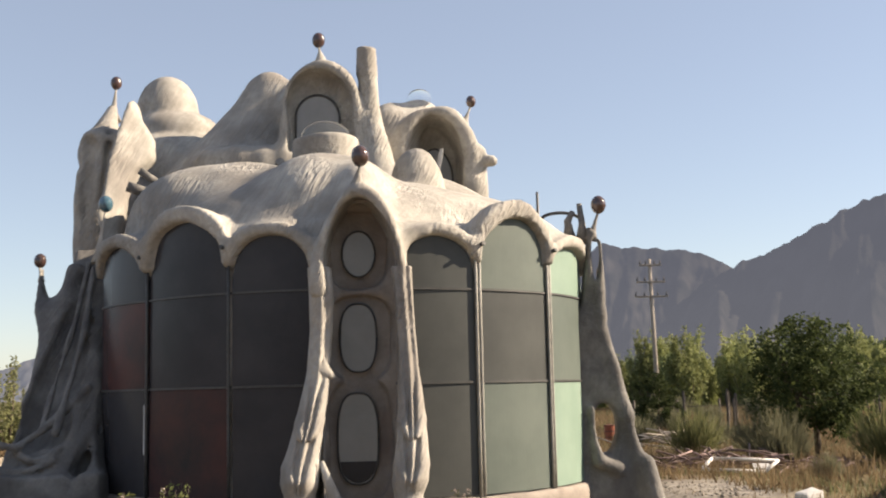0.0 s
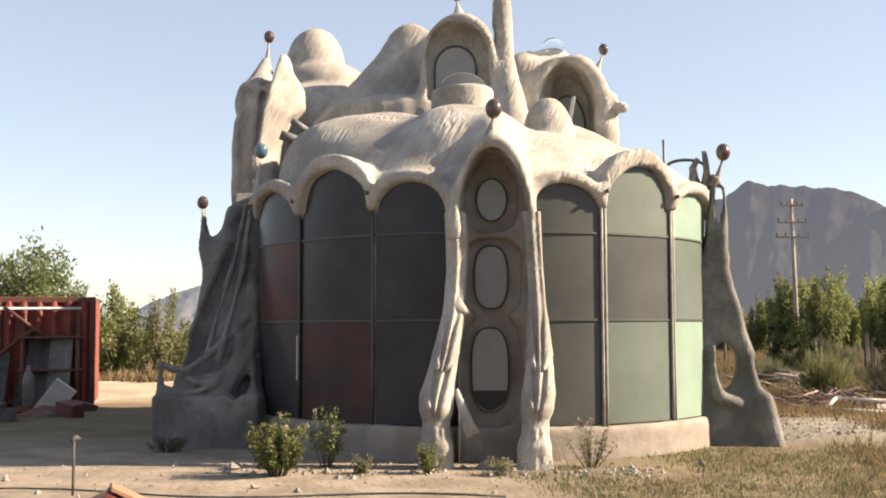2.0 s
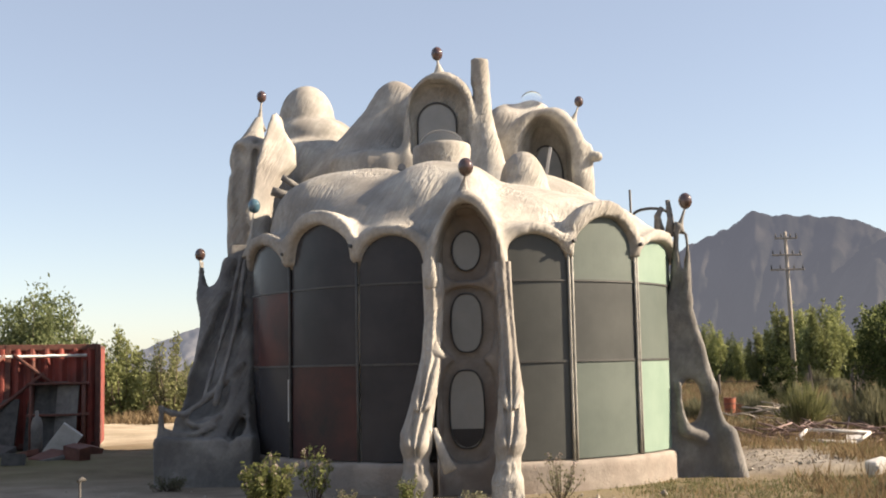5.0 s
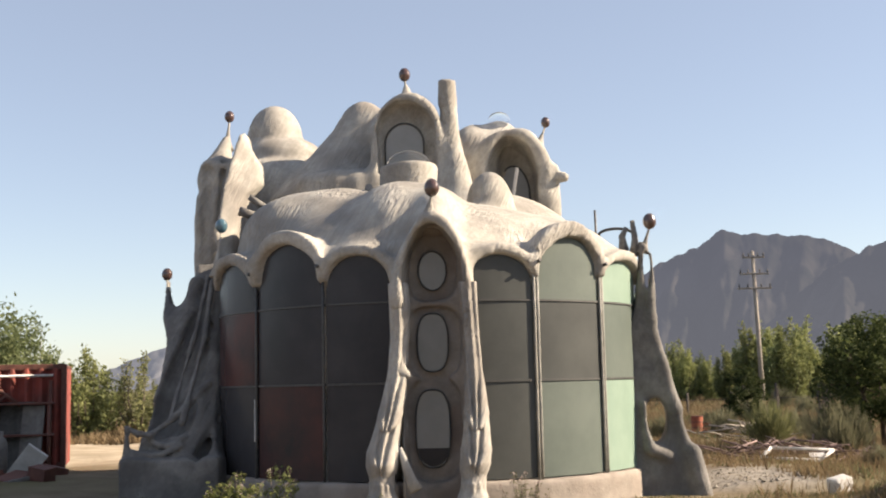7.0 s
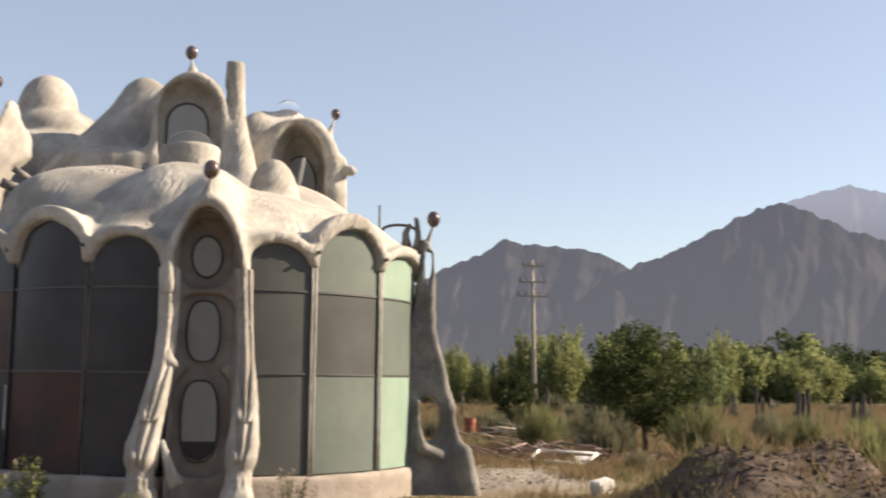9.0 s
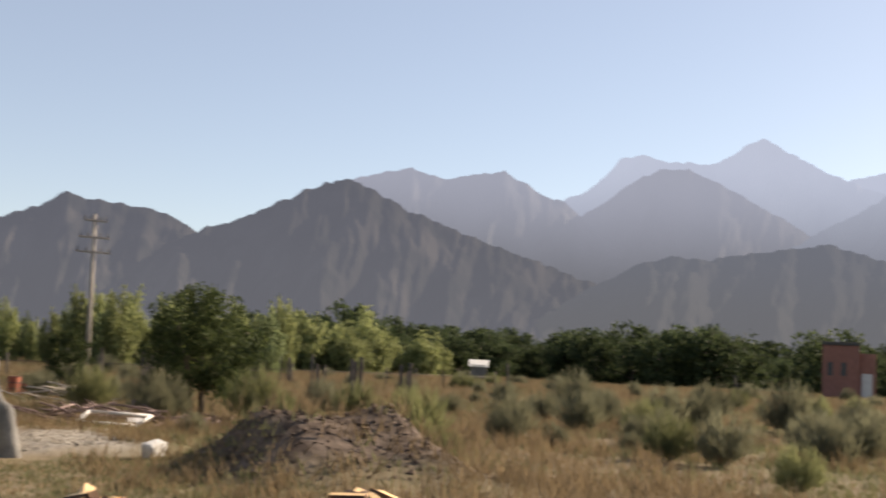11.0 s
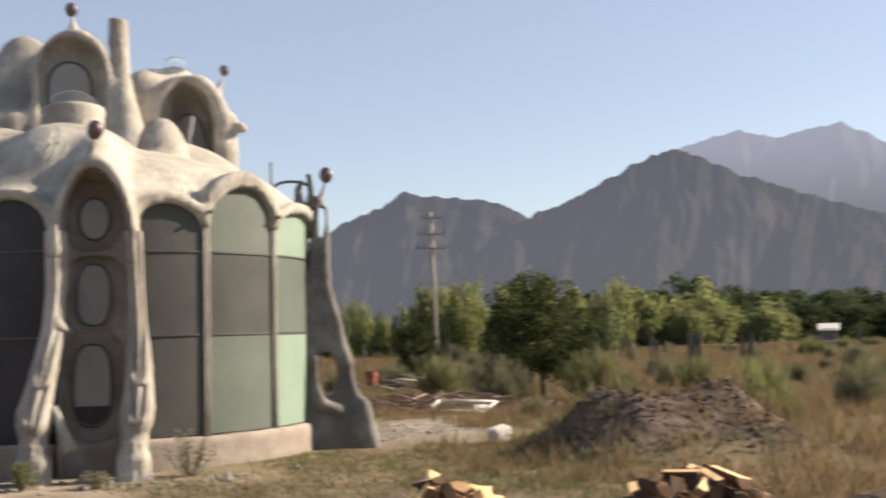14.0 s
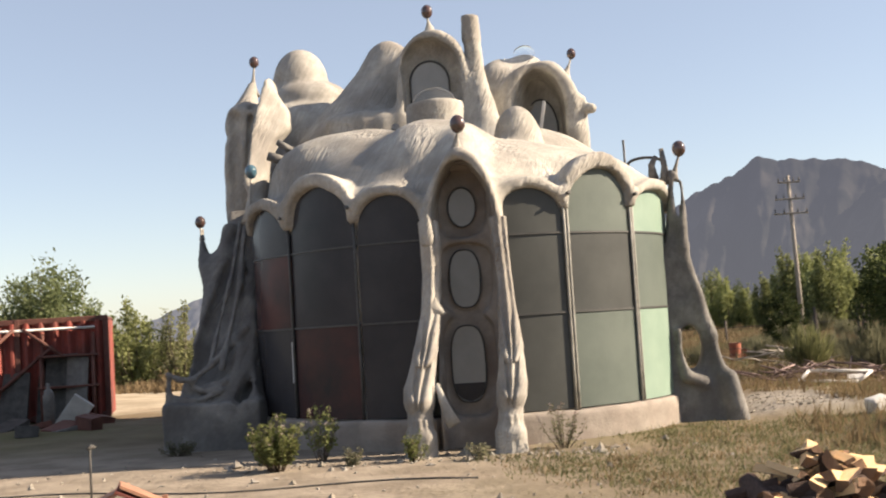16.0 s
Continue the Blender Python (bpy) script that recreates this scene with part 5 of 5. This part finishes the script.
# grass: single blades, gathered in tufts
def grass(name, material, label, seed, n, region, tall, wide):
    rng = np.random.default_rng(seed)
    x, y, h = region(rng, n)
    z = ground_z(x, y) - 0.01
    b = 8
    x, y, z, h = (np.repeat(q, b) for q in (x, y, z, h))
    m = len(x)
    x, y = x + rng.normal(0, 0.075, m) * (1 + h), y + rng.normal(0, 0.075, m) * (1 + h)
    h = h * tall * rng.uniform(0.5, 1.2, m)
    a = rng.uniform(0, 6.28, m)
    w = wide * rng.uniform(0.6, 1.4, m) * (1 + np.hypot(x, y) / 30)
    lean = rng.normal(0, 0.42, (2, m)) * h
    p0 = np.stack([x - w * np.cos(a), y - w * np.sin(a), z], 1)
    p1 = np.stack([x + w * np.cos(a), y + w * np.sin(a), z], 1)
    p2 = np.stack([x + lean[0], y + lean[1], z + h], 1)
    ob = part(name, mesh_of(name, np.stack([p0, p1, p2], 1).reshape(-1, 3), np.arange(3 * m).reshape(-1, 3)), material)
    return tagged(ob, label, "grass", kind="stuff")


def patchy(x, y):
    return np.sin(x * 0.5 + 0.8 * np.sin(y * 0.33)) * np.sin(y * 0.41 + 0.9 * np.sin(x * 0.27)) + 0.5 * np.sin(x * 1.3 + y * 0.9)


def pasture(sign):
    def region(rng, n):
        a, d = np.radians(rng.uniform(4, 74, n)), rng.uniform(7 ** 1.5, 118 ** 1.5, n) ** (1 / 1.5)
        x, y = 1.1 + d * np.sin(a), -0.7 + d * np.cos(a)
        p = patchy(x, y) * sign + rng.normal(0, 0.5, n)
        keep = (p > 0.0) & ~((x < 6.5) & (y > 18.5) & (y < 21.8)) & ~((x < 5.2) & (y > 14)) & ~((np.hypot((x - 8.7) / 2.0, (y - 15.6) / 1.7) < 1) & (rng.uniform(size=n) < 0.25))
        return x[keep], y[keep], rng.uniform(0.4, 1.1, keep.sum()) * np.clip((x[keep] - 2) / 6, 0.25, 1)
    return region


def yard(rng, n):
    x, y = rng.uniform(-6, 7.5, n), rng.uniform(7, 18, n)
    p = patchy(x * 1.4, y * 1.4) + rng.normal(0, 0.5, n) + (x - 2.0) * 0.5
    keep = (p > 0.3) & (np.hypot(x - CX, y - CY) > 3.8) & ~((np.abs(x - 0.3) < 1) & (y > 15))
    return x[keep], y[keep], rng.uniform(0.15, 0.5, keep.sum())


def behind(rng, n):
    x, y = rng.uniform(-26, -5.5, n), rng.uniform(41, 60, n)
    return x, y, rng.uniform(0.3, 0.9, n)


grass("dry_grass", GRASS, "straw-coloured dry pasture grass", 91, 78000, pasture(1), 0.46, 0.008)
grass("green_grass", GRASS_GREEN, "dull green pasture grass and weeds", 92, 30000, pasture(-1), 0.30, 0.009)
grass("yard_grass", GRASS_GREEN, "thin short green weeds in the yard", 93, 8000, yard, 0.22, 0.006)
grass("yard_straw", GRASS, "thin short straw in the yard", 94, 2500, yard, 0.2, 0.006)
grass("far_straw", GRASS, "straw-coloured grass beyond the yard", 95, 4000, behind, 0.5, 0.02)


# ---- utility pole ----
pole = thing("utility_pole", "tall grey wooden utility pole with three crossarms", "pole")
part("post", rod([(0, 0, -0.3), (-0.10, 0, 5), (-0.22, 0, 10.6)], [0.17, 0.15, 0.11], 10), POLE_WOOD, pole)
for z, w in ((10.35, 1.5), (9.2, 2.0), (8.2, 2.3)):
    arm = part("crossarm", box(w, 0.12, 0.12, (-0.2, -0.12, z - 0.2), 0.015), POLE_WOOD, pole)
    for k in (-0.46, -0.2, 0.2, 0.46):
        part("insulator", rod([(-0.2 + k * w, -0.12, z - 0.15), (-0.2 + k * w, -0.12, z + 0.12)], [0.05, 0.035], 8), DARK, arm)
set_down(pole, 20.2, 79.0)

# ---- stakes that guard saplings ----
stake = thing("stake", "thin dark wooden stake in the pasture", "stake", "sapling stakes")
part("post", rod([(0, 0, -0.2), (0.02, 0, 0.7), (0, 0, 1.65)], [0.07, 0.065, 0.055], 6), STAKE, stake)
first = True
for x, y, n in ((20.5, 49.2, 5), (26.9, 60.6, 4), (20.8, 43.2, 4), (16.4, 30.6, 3), (20.1, 34.2, 4), (33.0, 47.0, 1), (15.0, 47.0, 3), (16.5, 52.0, 3), (47, 46, 2), (13.6, 49, 2), (12.0, 48, 2)):
    for k in range(n):
        px, py = x + (k - (n - 1) / 2) * 0.15 + random.uniform(-0.04, 0.04), y + random.uniform(-0.3, 0.3)
        if first:
            set_down(stake, px, py)
            first = False
        else:
            put(stake, px, py, random.uniform(0.8, 1.1))
fence = thing("fence", "low weathered post and rail fence before the willows", "fence")
for k in range(16):
    x, y = 9 + 2.3 * k, 57 + 0.5 * k
    part("fence_post", rod([(x, y, -0.2), (x, y, 1.15)], 0.06, 6), STAKE, fence)
for h in (0.8,):
    part("rail", rod([(9, 57, h), (43.5, 64.5, h)], 0.02, 6), STAKE, fence)


# ---- red container ----
box_red = thing("shipping_container", "faded red corrugated steel shipping container with scrap against it", "container", at=(-9.2, 27.3, 0), turn=17)
bm = bmesh.new()
n, length, high = 150, 8.4, 2.6
prof = []
for k in range(n + 1):
    ph = k % 6
    prof.append((-length + length * k / n, -0.13 if ph in (1, 2) else (0.0 if ph in (4, 5) else -0.065)))
lower = [bm.verts.new((x, y, 0.15)) for x, y in prof]
upper = [bm.verts.new((x, y, high - 0.1)) for x, y in prof]
for k in range(n):
    bm.faces.new((lower[k], lower[k + 1], upper[k + 1], upper[k]))
part("side_panel", bm, RUST, box_red)
part("roof", box(length, 2.4, 0.08, (-length / 2, 1.2, high - 0.06), 0.01), RUST_DARK, box_red)
part("end_panel", box(0.06, 2.4, high - 0.2, (-0.03, 1.24, high / 2), 0.01), RUST, box_red)
part("back_panel", box(length, 0.06, high - 0.2, (-length / 2, 2.4, high / 2), 0.01), RUST, box_red)
for z in (high - 0.07, 0.14):
    part("rail", box(length, 0.12, 0.14, (-length / 2, -0.04, z), 0.02), RUST_DARK, box_red)
for x in (0.0, -2.1, -length):
    part("corner_post", box(0.13, 0.14, high, (x - 0.05, -0.04, high / 2), 0.02), RUST_DARK, box_red)
for x0, z0, x1, z1 in ((-3.6, 1.2, -2.2, 2.35), (-2.0, 2.35, -0.9, 1.5), (-5.4, 2.3, -4.3, 1.2), (-2.9, 0.6, -1.3, 1.9)):
    part("brace", rod([(x0, -0.22, z0), (x1, -0.22, z1)], 0.05, 6), RUST_DARK, box_red)
part("pale_pipe", rod([(-length, -0.2, high - 0.30), (-0.3, -0.2, high - 0.28)], 0.035, 8), WHITE, box_red, "pale pipe along the top")
rack = thing("steel_rack", "dark rusty steel rack against the red container", "rack", at=(-9.25, 26.6, 0), turn=17)
for x in (-0.1, -1.3):
    for y in (0, 0.5):
        part("upright", rod([(x, y, 0), (x, y, 2.2 if y else 1.7)], 0.04, 6), RUST_DARK, rack)
for z in (0.9, 1.65):
    part("shelf", box(1.4, 0.6, 0.05, (-0.7, 0.25, z), 0.01), RUST_DARK, rack)
# dark sheets among the scrap stand in for shade on the container's lower half
for name, lab, x, y, sx, sy, sz, tilt, m in (("scrap_sheet", "scrap sheet coloured dark for the shade on the red container", -10.3, 26.5, 1.0, 0.05, 1.7, 0.18, DARK), ("scrap_sheet", "grey scrap panel leaning on the red container", -9.75, 26.4, 0.55, 0.05, 1.6, 0.15, GREY), ("scrap_sheet", "scrap sheet coloured dark for the shade on the red container", -11.7, 26.3, 1.6, 0.05, 1.3, 0.22, DARK), ("scrap_sheet", "scrap sheet coloured dark for the shade on the red container", -13.6, 26.2, 1.8, 0.05, 1.4, 0.2, DARK), ("pale_board", "tilted pale panel lying among scrap", -9.35, 24.7, 0.5, 0.06, 1.0, -0.5, WHITE), ("gas_bottle", "grey upright gas bottle among scrap", -9.95, 25.3, 0.22, 0.22, 1.0, 0.0, GREY)):
    if name == "gas_bottle":
        ob = part(name, rod([(0, 0, 0), (0, 0, 0.75), (0, 0, 0.88), (0, 0, 0.92), (0, 0, 1.05)], [0.13, 0.13, 0.09, 0.04, 0.04], 14), m)
        ob.matrix_basis = pose(x, y, 0)
    else:
        ob = part(name, box(sx, sy, sz, (0, 0, sz / 2), 0.012), m)
        ob.matrix_basis = pose(x, y, 0.02, 0, 0, -5) @ Matrix.Rotation(-tilt, 4, "X") @ (Matrix.Rotation(0.75, 4, "Y") if name == "pale_board" else Matrix())
    tagged(ob, lab, "panel" if "bottle" not in name else "bottle")
# low boards, the shade around them put into their dark colours
lump = random.Random(12)
for k in range(26):
    sx, sy, sz = lump.uniform(0.3, 1.1), lump.uniform(0.2, 0.6), lump.uniform(0.05, 0.35)
    ob = part("scrap_board", box(sx, sy, sz, (0, 0, sz / 2), 0.015), (DARK, GREY, DARK, RUST_DARK)[k % 4])
    ob.matrix_basis = pose(-8.4 - lump.random() * 6.5, 22.6 + lump.random() * 3.4, 0.0, lump.uniform(-14, 14), lump.uniform(-14, 14), lump.random() * 360)
    tagged(ob, "scrap board coloured dark for the shade it lies in", "scrap", "scrap by the container")

# ---- split firewood ----
def log_mesh(seed, kind):
    """One log: round, half or quarter, bark outside, pale wood where it is split, ends browned for shade."""
    r = random.Random(seed)
    bm = bmesh.new()
    span = {"round": 6.283, "half": 3.3, "quarter": 1.75}[kind]
    n = {"round": 12, "half": 8, "quarter": 6}[kind]
    rings = []
    for u in (0, 0.5, 1):
        ring = [] if kind == "round" else [bm.verts.new((u - 0.5, 0, r.uniform(-0.05, 0.05)))]
        for k in range(n if kind == "round" else n + 1):
            a = span * k / n
            q = 1 + r.uniform(-0.09, 0.09)
            ring.append(bm.verts.new((u - 0.5 + r.uniform(-0.02, 0.02), q * math.cos(a), q * math.sin(a))))
        rings.append(ring)
    m = len(rings[0])
    for a, b in zip(rings, rings[1:]):
        for k in range(m):
            face = bm.faces.new((a[k], a[(k + 1) % m], b[(k + 1) % m], b[k]))
            face.material_index = 1 if kind != "round" and k in (0, m - 1) else 0
    for ring in (rings[0][::-1], rings[-1]):
        bm.faces.new(ring).material_index = 2
    bmesh.ops.recalc_face_normals(bm, faces=bm.faces)
    me = bpy.data.meshes.new("log")
    bm.to_mesh(me)
    bm.free()
    me.materials.append(LOG_BARK)
    me.materials.append(LOG_CUT)
    me.materials.append(LOG_END_SHADE)
    return me


LOGS = [log_mesh(k, ("round", "half", "quarter", "half", "quarter")[k % 5]) for k in range(10)]


def woodpile(cx, cy, length, depth, height, turn, seed, n):
    r = random.Random(seed)
    for k in range(n):
        u, w = r.uniform(-1, 1), r.uniform(-1, 1)
        top = height * (1 - 0.72 * abs(u) ** 1.8) * (1 - 0.55 * abs(w) ** 2)
        z = top * (k / n) ** 0.5 if k < n * 0.82 else top
        p = Matrix.Rotation(radians(turn), 3, "Z") @ Vector((u * length / 2, w * depth / 2, 0))
        w = abs(w) if k >= n * 0.82 else w
        face_up = k >= n * 0.82
        ob = new("log", LOGS[(2, 1, 4, 7, 9)[k % 5] if face_up else (0, 5, 1, 0, 5, 3)[k % 6]])
        s = r.uniform(0.055, 0.095)
        end = r.random() < 0.75
        spin = 90 + r.uniform(-22, 22) if end else turn + r.uniform(-35, 35)
        if face_up:
            spin = 90 + r.uniform(-50, 50)
        ob.matrix_basis = pose(cx + p.x, cy + p.y, max(0.08, z - 0.04), 180 + r.uniform(0, 75) if face_up else r.uniform(0, 360), r.uniform(-18, 18), spin) @ Matrix.Diagonal((r.uniform(0.30, 0.40), s, s, 1))
        tagged(ob, "split firewood log with dark bark, on the pile", "log", "firewood pile")


woodpile(3.22, 7.6, 1.6, 1.0, 0.85, 10, 7, 185)
woodpile(5.62, 8.3, 2.1, 1.0, 0.72, -20, 8, 95)
ob = new("log", LOGS[1])
ob.matrix_basis = pose(9.7, 8.3, 0.28, 90, 70, 20) @ Matrix.Diagonal((0.4, 0.13, 0.13, 1))
tagged(ob, "pale split log standing on the gravel heap", "log")

# gravel heap by the wood
bm = bmesh.new()
bmesh.ops.create_icosphere(bm, subdivisions=5, radius=1)
for q in bm.verts:
    q.co *= 1 + 0.14 * noise.fractal(q.co * 2.2, 1, 2, 4)
    q.co = Vector((q.co.x * 1.5, q.co.y * 1.1, q.co.z * 0.55))
ob = part("gravel_heap", bm, MOUND)
ob.matrix_basis = pose(8.3, 8.6, -0.2)
tagged(ob, "low heap of dark gravel in the grass", "gravel", kind="stuff")


def stones(name, label, n, place, size, material, seed):
    """Loose stones, joined."""
    rng = np.random.default_rng(seed)
    x, y = place(rng, n)
    base = np.array([(1, 0, 0), (-1, 0, 0), (0, 1, 0), (0, -1, 0), (0, 0, 0.8), (0, 0, -0.8)])
    tri = np.array([(0, 2, 4), (2, 1, 4), (1, 3, 4), (3, 0, 4), (2, 0, 5), (1, 2, 5), (3, 1, 5), (0, 3, 5)])
    s = size * rng.lognormal(0, 0.5, n)
    v = base[None] * s[:, None, None] * rng.uniform(0.6, 1.4, (n, 6, 1)) + rng.normal(0, 0.2, (n, 6, 3)) * s[:, None, None]
    v += np.stack([x, y, ground_z(x, y) + s * 0.2], 1)[:, None]
    f = (tri[None] + 6 * np.arange(n)[:, None, None]).reshape(-1, 3)
    ob = part(name, mesh_of(name, v.reshape(-1, 3), f), material)
    return tagged(ob, label, "stones", kind="stuff")


stones("loose_stones", "loose pale stones on the yard", 450, lambda g, n: (g.uniform(-7, 4, n), g.uniform(8, 17.5, n)), 0.018, GRAVEL, 1)
stones("mound_stones", "clods and stones on the earth mound", 1100, lambda g, n: (8.7 + g.normal(0, 1.2, n), 15.3 + g.normal(0, 1.0, n)), 0.02, MOUND, 2)
stones("pad_stones", "pale gravel on the pad beside the house", 500, lambda g, n: (g.uniform(5, 6.6, n), g.uniform(18.8, 21.5, n)), 0.014, GRAVEL, 3)
stones("plinth_rubble", "grey rubble at the foot of the plinth", 260, lambda g, n: (g.uniform(-3.5, 2.5, n), 15.1 + g.normal(0, 0.35, n)), 0.025, GRAVEL, 4)

# ---- loose things in the grass ----
bm = box(0.34, 0.26, 0.30, (0, 0, 0.12), 0.05)
for q in bm.verts:
    q.co += Vector((0.03, 0.02, 0.02)) * noise.noise(q.co * 7.0) + Vector((0.05 * q.co.z, 0, 0))
ob = part("stone_block", bm, WHITE)
ob.matrix_basis = pose(6.72, 17.9, float(ground_z(np.array(6.72), np.array(17.9))), 4, -7, 25)
tagged(ob, "pale broken stone block lying in the grass", "stone")
frame_w = thing("bed_frame", "pale metal frame lying on the brush pile", "frame", at=(7.75, 23.6, 0.34), turn=-12)
frame_w.scale = (0.75, 0.75, 0.75)
for a, b in (((-0.9, 0, 0.1), (0.75, 0, 0.02)), ((0.75, 0, 0.02), (0.35, -0.5, -0.22)), ((-0.9, 0, 0.1), (-1.2, -0.4, -0.15)), ((-1.2, -0.4, -0.15), (0.35, -0.5, -0.22))):
    part("bar", rod([a, b], 0.05, 6), WHITE, frame_w)
part("panel", box(0.42, 0.30, 0.03, (0.30, -0.26, -0.10), 0.005, Matrix.Rotation(0.35, 4, "X")), WHITE, frame_w)


def sticks(name, label, cx, cy, n, spread, length, material, seed, rise=0.5):
    ob = thing(name, label, "brush pile", at=(cx, cy, float(ground_z(np.array(cx), np.array(cy)))))
    rr = random.Random(seed)
    for k in range(n):
        x, y, z = rr.gauss(0, spread), rr.gauss(0, spread * 0.6), rr.uniform(0.03, rise)
        a, t = rr.uniform(0, 6.28), rr.uniform(-0.35, 0.35)
        d = Vector((math.cos(a), math.sin(a), t)) * length * rr.uniform(0.5, 1) / 2
        part("branch", rod([Vector((x, y, z)) - d, Vector((x, y, z)) + d * 0.3 + Vector((0, 0, rr.uniform(-0.05, 0.08))), Vector((x, y, z)) + d], [0.025, 0.02, 0.008], 5), material, ob)
    return ob


sticks("brush_pile", "heap of faded purple-brown cut branches", 7.5, 25.5, 75, 0.65, 1.2, PURPLE, 4, 0.4)
sticks("brush_pile", "heap of bare weathered branches and boards", 8.9, 34.0, 34, 0.7, 1.5, POLE_WOOD, 5, 0.55)
sticks("brush_pile", "low heap of reddish cut branches", 9.3, 24.6, 36, 0.7, 1.1, PURPLE, 6, 0.25)
for k, (x, y, s) in enumerate(((8.35, 39.0, 0.36), (8.6, 38.6, 0.24))):
    ob = thing("rusty_drum", "rusty orange steel drum in the grass", "drum", "rusty drums", at=(x, y, 0.0), turn=20 * k)
    bm = bmesh.new()
    bmesh.ops.create_cone(bm, cap_ends=True, segments=18, radius1=s * 0.55, radius2=s * 0.55, depth=s * 1.7, matrix=Matrix.Translation((0, 0, s * 0.85)))
    part("body", bm, ORANGE, ob)
    for z in (0.05, 0.6, 1.15, 1.68):
        part("hoop", rod([(s * 0.56 * math.cos(q), s * 0.56 * math.sin(q), s * z) for q in (6.2832 * j / 18 for j in range(19))], 0.015, 5), RUST_DARK, ob)

# stake with a tap in the yard
tap = thing("standpipe", "thin black standpipe in the sandy yard", "pipe", at=(-4.25, 12.9, 0))
part("pipe", rod([(0, 0, -0.1), (0, 0, 0.62)], 0.016, 8), DARK, tap)
part("tap_head", rod([(0, -0.06, 0.6), (0.02, 0, 0.63), (0.05, 0.05, 0.61)], [0.02, 0.03, 0.018], 8), DARK, tap)
hose = part("hose", rod([(-6 + 0.5 * k, 13.1 + 0.25 * math.sin(k * 0.7) - 0.03 * k, 0.02) for k in range(14)], 0.012, 6), DARK)
tagged(hose, "thin dark hose lying across the yard", "hose")

# wooden crate with red slats in the foreground, boards lying on it
crate = thing("wooden_crate", "wooden crate with red sides and loose boards on top", "crate", at=(-2.44, 8.9, -0.06), turn=12)
for x in (-0.34, 0.34):
    for y in (-0.25, 0.25):
        part("corner_post", box(0.05, 0.05, 0.55, (x, y, 0.275), 0.006), BOARD, crate)
for side, y in ((0, -0.28), (1, 0.28)):
    for z in (0.12, 0.26, 0.40):
        part("slat", box(0.74, 0.022, 0.09, (0, y, z), 0.004), RED if z < 0.3 else BOARD, crate)
for x in (-0.37, 0.37):
    for z in (0.12, 0.26, 0.40):
        part("slat", box(0.022, 0.58, 0.09, (x, 0, z), 0.004), RED if z < 0.3 else BOARD, crate)
part("bottom", box(0.70, 0.5, 0.03, (0, 0, 0.06), 0.004), BOARD, crate)
for k, (x, z, tilt, m) in enumerate(((-0.17, 0.56, -24, BOARD), (0.16, 0.56, 27, RUST), (0.20, 0.60, 27, BOARD))):
    ob = part("board", box(0.42, 0.56 - 0.1 * k, 0.03, (0, 0, 0), 0.004), m)
    ob.matrix_basis = pose(-2.44 + x, 8.9 - 0.03 * k, z - 0.04, 0, tilt, 12 + 4 * k)
    tagged(ob, "weathered red-brown board pitched on the crate", "board", "boards on the crate")
woodpile(-3.6, 8.2, 0.9, 0.6, 0.45, 0, 21, 18)

# ---- far buildings ----
brick = thing("brick_building", "small dark red brick building before far trees", "house", at=(80.5, 67.5, 0), turn=-50)
brick.scale = (0.42, 0.45, 0.86)
part("wall", box(7.0, 6, 5.4, (0, 0, 2.7), 0.05), BRICK, brick)
part("roof", box(7.4, 6.4, 0.35, (0, 0, 5.5), 0.05), DARK, brick)
part("wall", box(3.4, 5, 4.6, (5.0, 0.3, 2.3), 0.05), BRICK, brick)
part("door", box(2.0, 0.1, 2.6, (5.0, -2.26, 1.35), 0.02), WHITE, brick)
for x in (-2, 0.6):
    part("window", box(1.0, 0.1, 1.3, (x, -3.04, 3.0), 0.02), FRAME, brick)
for x, y, turn, w in ((54.5, 84.0, -33, 1.7), (84.5, 62.0, -53, 2.0)):
    shed = thing("shed", "small shed with a bright tin roof before far trees", "shed", "far sheds", at=(x, y, 0), turn=turn)
    part("wall", box(w * 0.8, 1.6, 1.5, (0, 0, 0.75), 0.03), GREY, shed)
    part("roof", box(w, 2.0, 0.10, (0, 0, 1.62), 0.02, Matrix.Rotation(0.28, 4, "X")), WHITE, shed)
